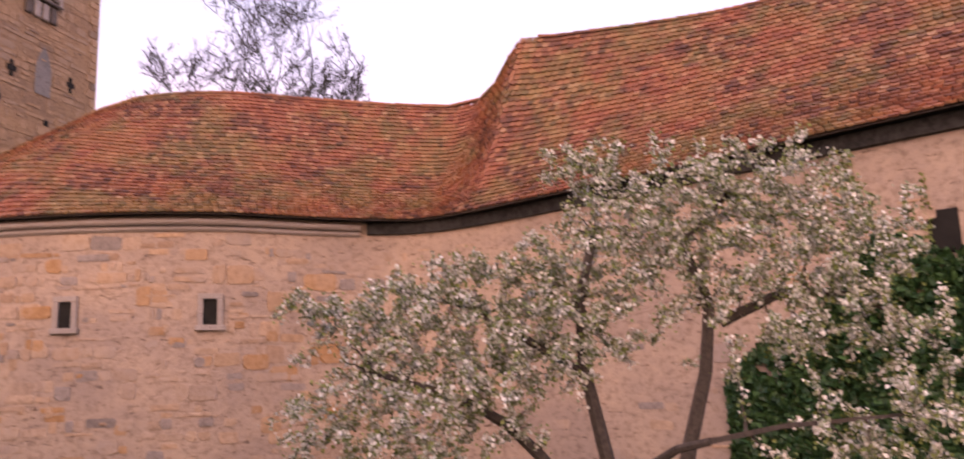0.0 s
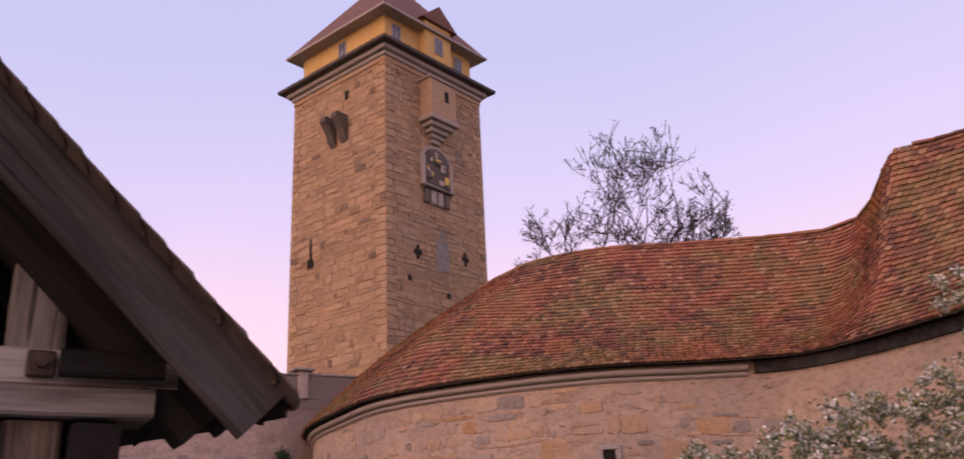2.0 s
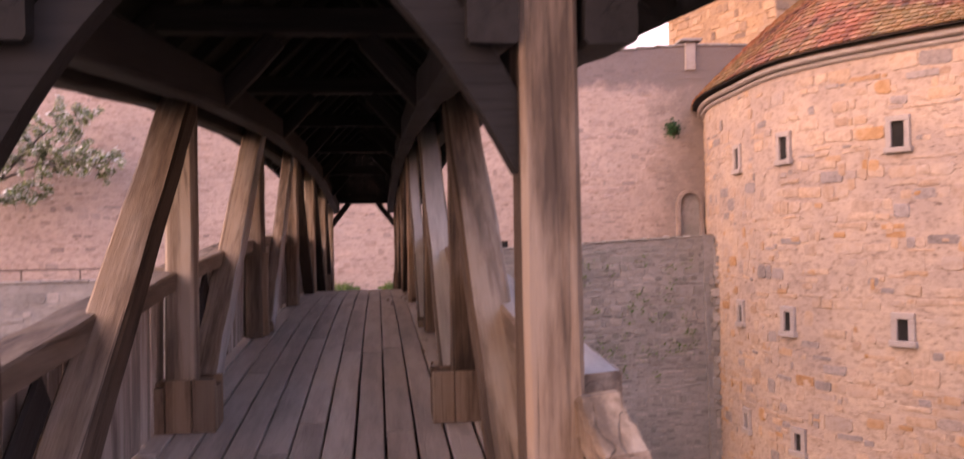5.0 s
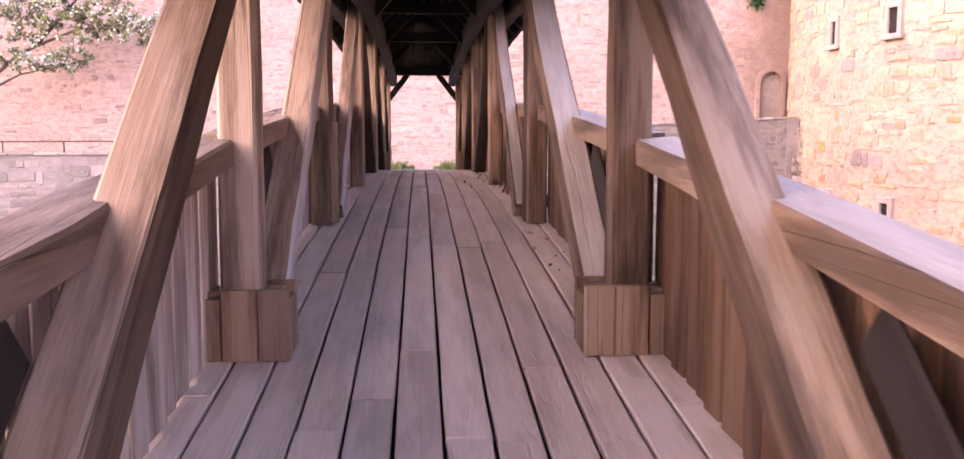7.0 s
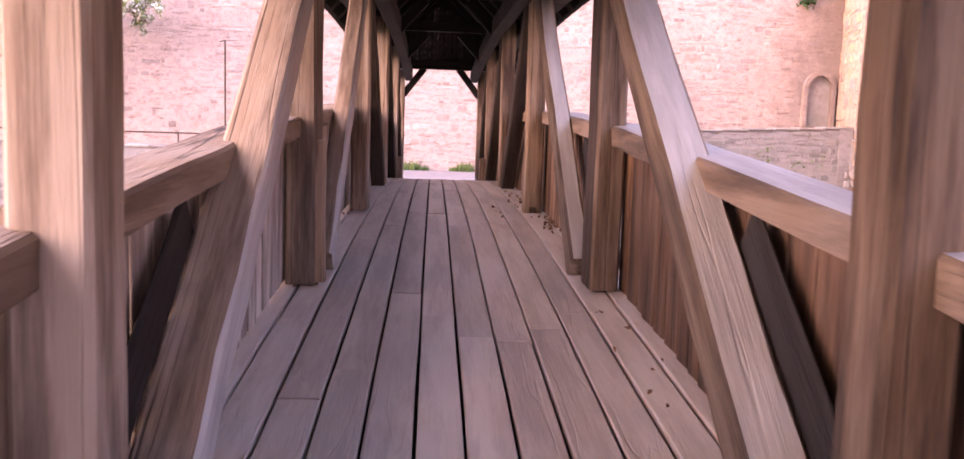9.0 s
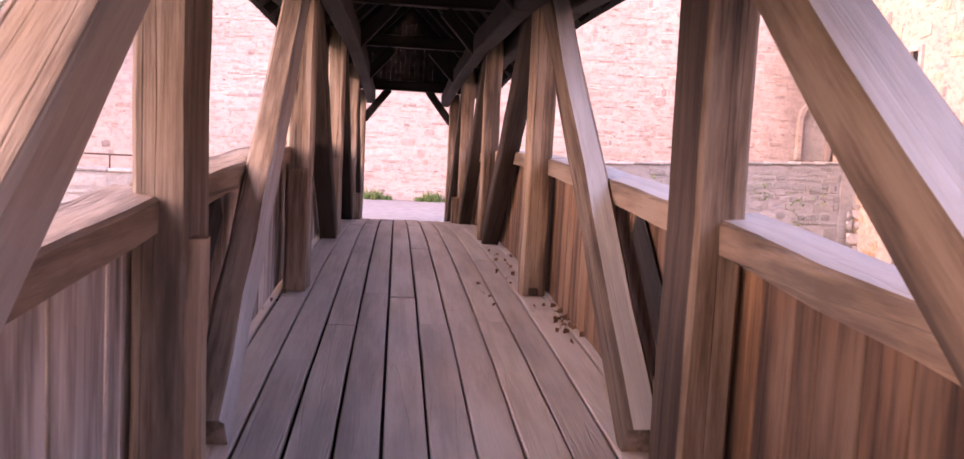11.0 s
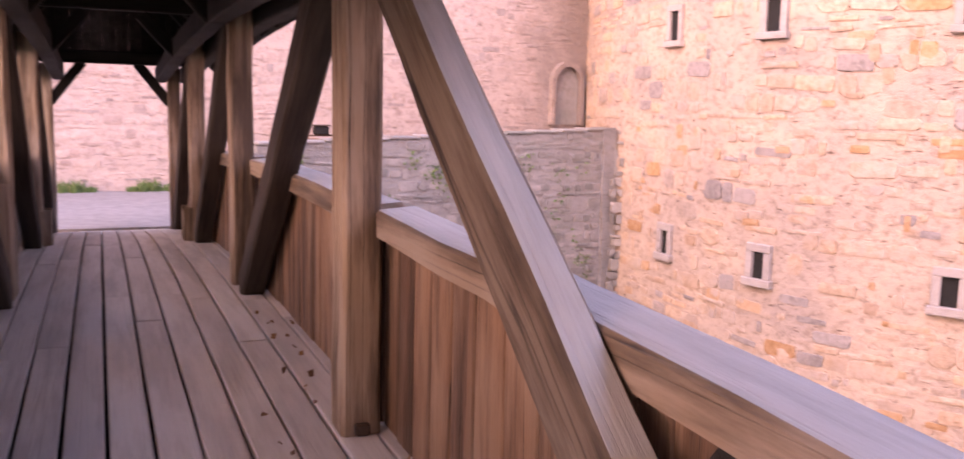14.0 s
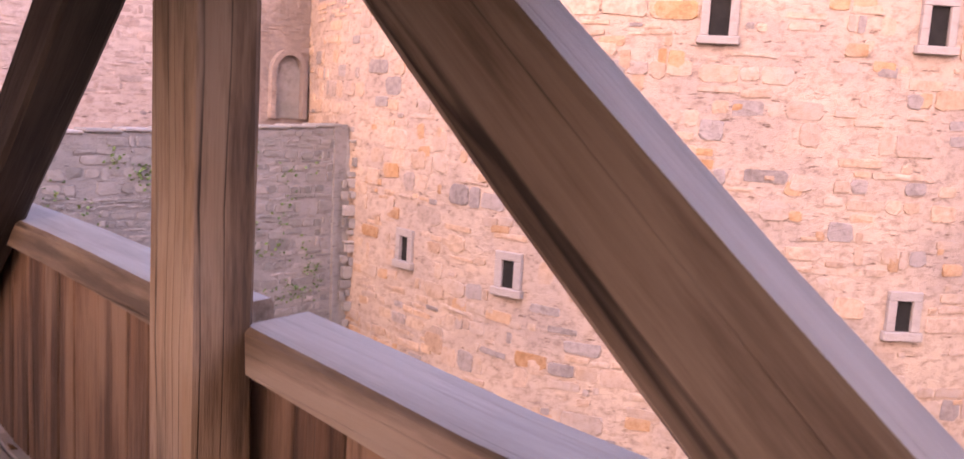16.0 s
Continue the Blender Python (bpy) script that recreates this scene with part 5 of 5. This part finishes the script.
def blossom_tree(name, base, limbs, lobes, twigs, petals, leaves, seed, label, psize=0.045):
    """lobes: (centre, radii, share) of the crown; twigs reach from the nearest limb into them."""
    rnd = random.Random(seed)
    t = thing(name, base, label, "tree", "blossoming trees")
    skel = []
    for pts, r0, r1 in limbs:
        limb(skel, [Vector(p) for p in pts], r0, r1)
    first = len(skel)
    pv, pf, lv, lf = [], [], [], []
    total = sum(l[2] for l in lobes)
    ends = []
    for c, rad, share in lobes:
        for _ in range(int(twigs * share / total)):
            d = Vector((rnd.gauss(0, 1), rnd.gauss(0, 1), rnd.gauss(0, 1))).normalized() * rnd.random() ** 0.5
            ends.append(Vector(c) + Vector((d.x * rad[0], d.y * rad[1], d.z * rad[2])))
    ends.sort(key=lambda e: min((e - s[0]).length for s in skel[:first]))
    per = max(1, petals // max(1, len(ends)))
    for e in ends:
        i0 = min(range(len(skel)), key=lambda i: (skel[i][0] - e).length + (0.0 if i < first else 0.15))
        a = skel[i0][0]
        ln = (e - a).length
        r0 = min(skel[i0][1] * 0.6, 0.012 + 0.010 * ln)
        bend = Vector((rnd.uniform(-.2, .2), rnd.uniform(-.2, .2), rnd.uniform(0.1, .6))) * ln
        last, n = i0, 6
        pts = []
        for k in range(1, n + 1):
            u = k / n
            p = a.lerp(e, u) + bend * (u * (1 - u)) + Vector((rnd.uniform(-1, 1), rnd.uniform(-1, 1), rnd.uniform(-1, 1))) * 0.02
            skel.append((p, r0 + (0.004 - r0) * u, last))
            last = len(skel) - 1
            pts.append(p)
        for _ in range(per):
            u = rnd.random() ** 0.7 * (n - 1)
            k = int(u)
            p = pts[k].lerp(pts[min(k + 1, n - 1)], u - k)
            wide = psize * (1.5 if rnd.random() < 0.3 else 0.8)
            p = p + Vector((rnd.gauss(0, wide), rnd.gauss(0, wide), rnd.gauss(0, wide)))
            petal(pv, pf, p, psize * rnd.uniform(.6, 1.25), rnd)
        for _ in range(max(1, leaves // len(ends))):
            p = pts[rnd.randrange(n)] + Vector((rnd.gauss(0, .05), rnd.gauss(0, .05), rnd.gauss(0, .05)))
            petal(lv, lf, p, psize * rnd.uniform(.6, 1.1), rnd)
    bv, bf = [], []
    for p, r, par in skel:
        if par is not None:
            q, rq, _ = skel[par]
            tube(bv, bf, q, p, min(rq, r * 1.6), r, 7 if r > .04 else 4)
    put("trunk", mesh_of("trunk", bv, bf, M_BARK), t, None, "dark crooked trunk and limbs")
    tagged(put("crown", mesh_of("crown", pv, pf, M_PETAL), t, None, "crown of white blossom"), kind="stuff")
    tagged(put("foliage", mesh_of("foliage", lv, lf, M_LEAF), t, None, "young green leaves"), kind="stuff")


def crown_at(az, d, slope):
    a = radians(az)
    return (1.22 + d * math.sin(a), -3.28 + d * math.cos(a), 1.24 + d * slope)


C = crown_at
root = C(63, 10.6, -0.46)
blossom_tree("blossom_tree", root,
             [([root, C(62.6, 10.6, -.25), C(62, 10.6, -.08), C(60.6, 10.5, .0), C(60.3, 10.5, .09), C(61.5, 10.4, .17)], .15, .05),
              ([root, C(64.5, 10.7, -.22), C(66.3, 10.7, -.08), C(67.5, 10.7, .0), C(69.0, 10.8, .07), C(66.5, 10.8, .15), C(70, 11, .21)], .14, .045),
              ([C(62.5, 10.6, -.2), C(58.5, 10.4, -.08), C(55, 10.2, -.02), C(51, 10, .01), C(47, 9.8, .03)], .10, .03),
              ([C(60.5, 10.5, .02), C(57, 10.6, .06), C(53, 10.7, .10), C(48, 10.8, .12)], .06, .02),
              ([C(69, 10.8, .07), C(73, 10.6, .10), C(77, 10.4, .09), C(80, 10.2, .05)], .07, .02),
              ([C(62, 10.6, -.1), C(66, 9.8, -.06), C(72, 9.4, -.04), C(79, 9.2, -.03)], .06, .02)],
             [(C(az_, d_, sl_), (r_ * 1.2, r_ * 1.2, h_ * 1.9), w_) for az_, d_, sl_, r_, h_, w_ in (
                 (61, 10.6, .255, .5, .18, .35), (65, 10.6, .215, .9, .35, 1.0), (70, 10.8, .215, .9, .38, 1.1), (74, 10.8, .20, .8, .38, 1.0), (77, 10.6, .15, .7, .42, .9),
                 (62.5, 10.5, .16, .8, .32, .8), (67, 10.6, .145, .9, .38, 1.0), (72, 10.6, .13, .8, .42, .9), (78, 10.2, .08, .7, .5, .8), (73, 10.0, .05, .7, .45, .6),
                 (58.5, 10.4, .125, .9, .3, .9), (54.5, 10.5, .11, .9, .3, .9), (50, 10.4, .10, .8, .28, .7), (46, 10.4, .085, .7, .22, .45), (44.5, 10.3, .105, .6, .1, .15),
                 (57, 10.2, .05, .9, .3, .9), (52, 10.2, .04, .9, .3, .9), (47, 10.0, .03, .8, .28, .6), (45.5, 9.9, -.03, .7, .25, .5), (50, 9.9, -.03, .9, .25, .7),
                 (55, 10.0, -.01, .8, .25, .6), (60, 10.2, .06, .7, .3, .6), (77, 9.5, -.06, .8, .3, .6), (82, 9.4, -.03, .8, .4, .6), (49, 9.8, -.08, .9, .2, .4), (65, 10.4, .07, .8, .3, .35))],
             1500, 44000, 16000, 4, "gnarled tree covered in white blossom beside the moat", 0.029)
lb = (-15.6, 31.6, -0.8)
blossom_tree("blossom_tree", lb,
             [([lb, (-15.5, 31.5, 1.0), (-15.0, 31.3, 2.8), (-14.2, 31.2, 4.6)], .14, .04), ([(-15.3, 31.4, 2.0), (-13.5, 31.2, 3.4), (-11.4, 31.0, 4.2), (-9.4, 30.8, 4.0)], .08, .02),
              ([(-15.3, 31.4, 1.8), (-13.6, 31.0, 2.6), (-12.0, 30.8, 2.9)], .06, .02), ([(-13.0, 31.1, 3.6), (-11.5, 31.0, 5.2), (-10.2, 31.0, 6.0)], .06, .02)],
             [((-11.4, 31.0, 4.6), (1.9, 1.0, 1.1), 1.1), ((-13.6, 31.0, 4.6), (1.9, 1.1, 1.6), 1.1), ((-9.6, 30.8, 4.1), (1.2, .8, .7), .6), ((-12.4, 30.9, 3.1), (1.7, .9, .5), .5), ((-10.6, 31, 5.8), (1.4, .9, .8), .5)],
             300, 15000, 11000, 9, "small blossoming tree against the town wall", 0.055)


def bare_tree():
    rnd = random.Random(29)
    base = Vector((29.5, 30.8, -1.0))
    heart = base + Vector((0, 0, 16.5))
    t = thing("bare_tree", base, "tall bare spring tree with fine budding twigs", "tree")
    v_, f_, bv, bf = [], [], [], []

    def grow(p, d, ln, r, depth):
        n = 3
        for i in range(n):
            o = p - heart
            if (o.x ** 2 + o.y ** 2) / 36.0 + o.z ** 2 / 60.0 > rnd.uniform(.85, 1.05):
                return
            d = (d + Vector((rnd.gauss(0, .17), rnd.gauss(0, .17), rnd.gauss(.04, .13)))).normalized()
            q = p + d * ln / n
            tube(v_, f_, p, q, r, r * .88, 6 if r > .08 else 3)
            p, r = q, r * .88
            if depth >= 4 and rnd.random() < .5:
                for _ in range(2):
                    petal(bv, bf, p + Vector((rnd.gauss(0, .08), rnd.gauss(0, .08), rnd.gauss(0, .08))), .05, rnd)
            if depth >= 2 and rnd.random() < .45 and depth < 5:
                sd = (d + Vector((rnd.gauss(0, .7), rnd.gauss(0, .7), rnd.gauss(.1, .4)))).normalized()
                grow(p, sd, ln * .6, r * .55, depth + 1)
        if depth < 6:
            for k in range(3 if depth < 1 else 2):
                an = rnd.uniform(0, 6.28)
                sp = .62 if depth < 2 else .5
                sd = (d + Vector((math.cos(an) * sp, math.sin(an) * sp, rnd.uniform(-.05, .25)))).normalized()
                grow(p, sd, ln * rnd.uniform(.66, .84), max(.021, r * .66), depth + 1)
    p = base
    for i in range(4):
        q = p + Vector((rnd.uniform(-.1, .1), rnd.uniform(-.1, .1), 2.75))
        tube(v_, f_, p, q, .36 - i * .03, .33 - i * .03, 8)
        p = q
    for k in range(4):
        an = k * 1.57 + .5
        grow(p, Vector((math.cos(an) * .6, math.sin(an) * .6, .85)).normalized(), 3.3, .15, 0)
    grow(p, Vector((.25, 0, 1)), 4.3, .22, 0)
    put("trunk", mesh_of("trunk", v_, f_, M_TWIG), t, None, "grey-brown trunk and branches")
    tagged(put("budding", mesh_of("budding", bv, bf, M_TWIG), t), kind="stuff")


bare_tree()


def ivy(name, s0, s1, top, bottom, count, size, mat, seed, label, deep=0.3):
    rnd = random.Random(seed)
    verts, faces = [], []
    for _ in range(count):
        s = rnd.uniform(s0, s1)
        zt = top(s)
        z = bottom + (zt - bottom) * rnd.random()
        if noise.noise(Vector((s * .9, z * .9, seed))) < -0.55:
            continue
        edge = min(1.0, (zt - z) / .6, (s - s0) / .5 + .1)
        p = OUTER.at(s, z, rnd.uniform(.03, deep) * max(.15, edge))
        petal(verts, faces, p + Vector((0, 0, rnd.gauss(0, .05))), size * rnd.uniform(.6, 1.3), rnd)
    tagged(new(name, mesh_of(name, verts, faces, mat)), label, "ivy", kind="stuff")


s_a, s_b = s_near(20.45, 4.0), s_near(19.5, -3.0)
ivy("ivy", s_a, s_b + 6, lambda s: 1.6 + 2.3 * smooth(s_a, s_a + 3.6, s) + .25 * math.sin(s * 2.3), -5.0, 42000, 0.11, M_IVY, 3, "thick dark green ivy covering the wall")
s_c = s_near(20.1, 1.0)
ivy("climbing_vine", s_c - .1, s_c + .15, lambda s: 6.0 + .1 * math.sin(s * 9), 3.5, 260, 0.06, M_LEAF, 5, "thin yellow-green vine climbing the wall", .15)
ivy("climbing_vine", s_c + 1.35, s_c + 1.5, lambda s: 5.2, 3.5, 80, 0.05, M_LEAF, 6, "thin yellow-green vine climbing the wall", .12)


def grass_clump(x, y, z, w, h, n, seed):
    rnd = random.Random(seed)
    verts, faces = [], []
    for _ in range(n):
        a = rnd.uniform(0, 6.28)
        r = w * math.sqrt(rnd.random()) / 2
        p = Vector((r * math.cos(a), r * math.sin(a) * .6, 0))
        hh = h * rnd.uniform(.5, 1.0)
        lean = Vector((rnd.gauss(0, .35), rnd.gauss(0, .3), 0)) * hh
        side = Vector((math.cos(a * 3), math.sin(a * 3), 0)) * .014
        k = len(verts)
        verts += [p - side, p + side, p + lean * .4 + Vector((0, 0, hh * .6)) + side * .8, p + lean * .4 + Vector((0, 0, hh * .6)) - side * .8, p + lean + Vector((0, 0, hh))]
        faces += [(k, k + 1, k + 2, k + 3), (k + 3, k + 2, k + 4)]
    ob = new("grass_clump", mesh_of("grass_clump", verts, faces, M_GRASS))
    ob.location = (x, y, z)
    tagged(ob, "tuft of green weeds at the wall foot", "grass", "weeds at the wall foot")


for i, (x, w, h) in enumerate(((-.95, .7, .42), (-.45, .3, .2), (.95, .65, .40), (.55, .3, .2), (1.5, .4, .25), (-1.6, .4, .22), (2.3, .4, .3))):
    grass_clump(x, 32.55, -0.74, w, h, 130, i)


def weeds(seed, face_pts, n):
    rnd = random.Random(seed)
    f = Face(face_pts)
    verts, faces = [], []
    for _ in range(n):
        s, z = rnd.uniform(.5, f.length - .5), rnd.uniform(-4.0, .4)
        for _ in range(rnd.randrange(6, 22)):
            petal(verts, faces, f.at(s + rnd.gauss(0, .12), z + rnd.gauss(0, .14), rnd.uniform(.02, .12)), .045, rnd)
    tagged(new("wall_weeds", mesh_of("wall_weeds", verts, faces, M_GRASS)), "green weeds growing from wall joints", "weeds", kind="stuff")


def wall_bush(x, y, z, seed):
    rnd = random.Random(seed)
    verts, faces = [], []
    for _ in range(260):
        petal(verts, faces, Vector((rnd.gauss(0, .15), -abs(rnd.gauss(0, .10)), rnd.gauss(0, .15))), rnd.uniform(.03, .07), rnd)
    ob = new("wall_bush", mesh_of("wall_bush", verts, faces, M_IVY))
    ob.location = (x, y, z)
    tagged(ob, "small green bush rooted in the old wall", "bush")


wall_bush(12.35, 32.55, 5.5, 4)
weeds(2, [(3.4, 28.2), (7.0, 28.4), (12.4, 28.66)], 60)


def iron_railing():
    r = thing("iron_railing", (-9, 30, -0.01), "thin iron railing on the low moat wall", "railing")
    put("top_rail", timber_mesh("top_rail", 22, .045, .045, M_IRON, 3, .01, .001, 4), r, along((-26, 29.75, .36), (-4.0, 30.45, .36), (0, 1, 0)))
    for i in range(12):
        x = -25.6 + i * 1.95
        put("baluster", timber_mesh("baluster", .40, .04, .04, M_IRON, i, .01, 0, 2), r, along((x, 29.76 + (x + 26) * .032, -.03), (x, 29.76 + (x + 26) * .032, .36), (1, 0, 0)))
    p = thing("iron_pole", (-6.65, 30.5, -0.7), "thin tall dark iron pole by the railing", "pole")
    put("shaft", timber_mesh("shaft", 4.0, .05, .05, M_IRON, 5, .015, .001, 4), p, along((-6.65, 30.5, -.75), (-6.65, 30.5, 3.25), (1, 0, 0)))
    put("hook", timber_mesh("hook", .16, .035, .035, M_IRON, 6, .01, 0, 2), p, along((-6.66, 30.5, 3.23), (-6.80, 30.5, 3.20), (0, 1, 0)))


iron_railing()


def bench():
    b = thing("plank_bench", (6.0, 31.6, 0), "simple brown plank bench on the wall", "bench")
    for k in range(2):
        timber("slat", (3.9, 31.1 + k * .16, .72 + k * .09), (6.3, 31.2 + k * .16, .72 + k * .09), .14, .04, M_BOARD, b, (0, 1, 0))
    for x in (4.2, 6.0):
        timber("leg", (x, 31.25, -.6), (x, 31.25, .70), .08, .08, M_BOARD, b, (1, 0, 0))
    l = thing("lamp_box", (5.1, 31.3, 0.83), "small black box on the bench", "box")
    put("case", box_mesh("case", 4.95, 5.35, 31.15, 31.4, .835, 1.05, M_VOID, .03), l)
    put("lid", box_mesh("lid", 4.92, 5.38, 31.12, 31.43, 1.052, 1.09, M_IRON, .01), l)


bench()


def fallen_leaves():
    rnd = random.Random(3)
    verts, faces = [], []
    for x0, y0, n, sp in ((1.08, 10.9, 26, .28), (1.05, 11.5, 8, .2), (.86, 12.8, 6, .3), (.95, 14.2, 8, .5), (-1.12, 13.4, 9, .3), (-1.1, 11.3, 6, .3), (.6, 12.2, 4, .5), (1.0, 6.5, 8, .6), (-1.05, 8.2, 6, .3)):
        for _ in range(n):
            y = y0 + rnd.gauss(0, sp)
            x = x0 + rnd.gauss(0, .06)
            petal(verts, faces, Vector((x, y, deck(y) + .018)), rnd.uniform(.014, .034), rnd)
    tagged(new("fallen_leaves", mesh_of("fallen_leaves", verts, faces, M_DRY)), "dry brown leaves scattered on the planks", "leaves", kind="stuff")


fallen_leaves()
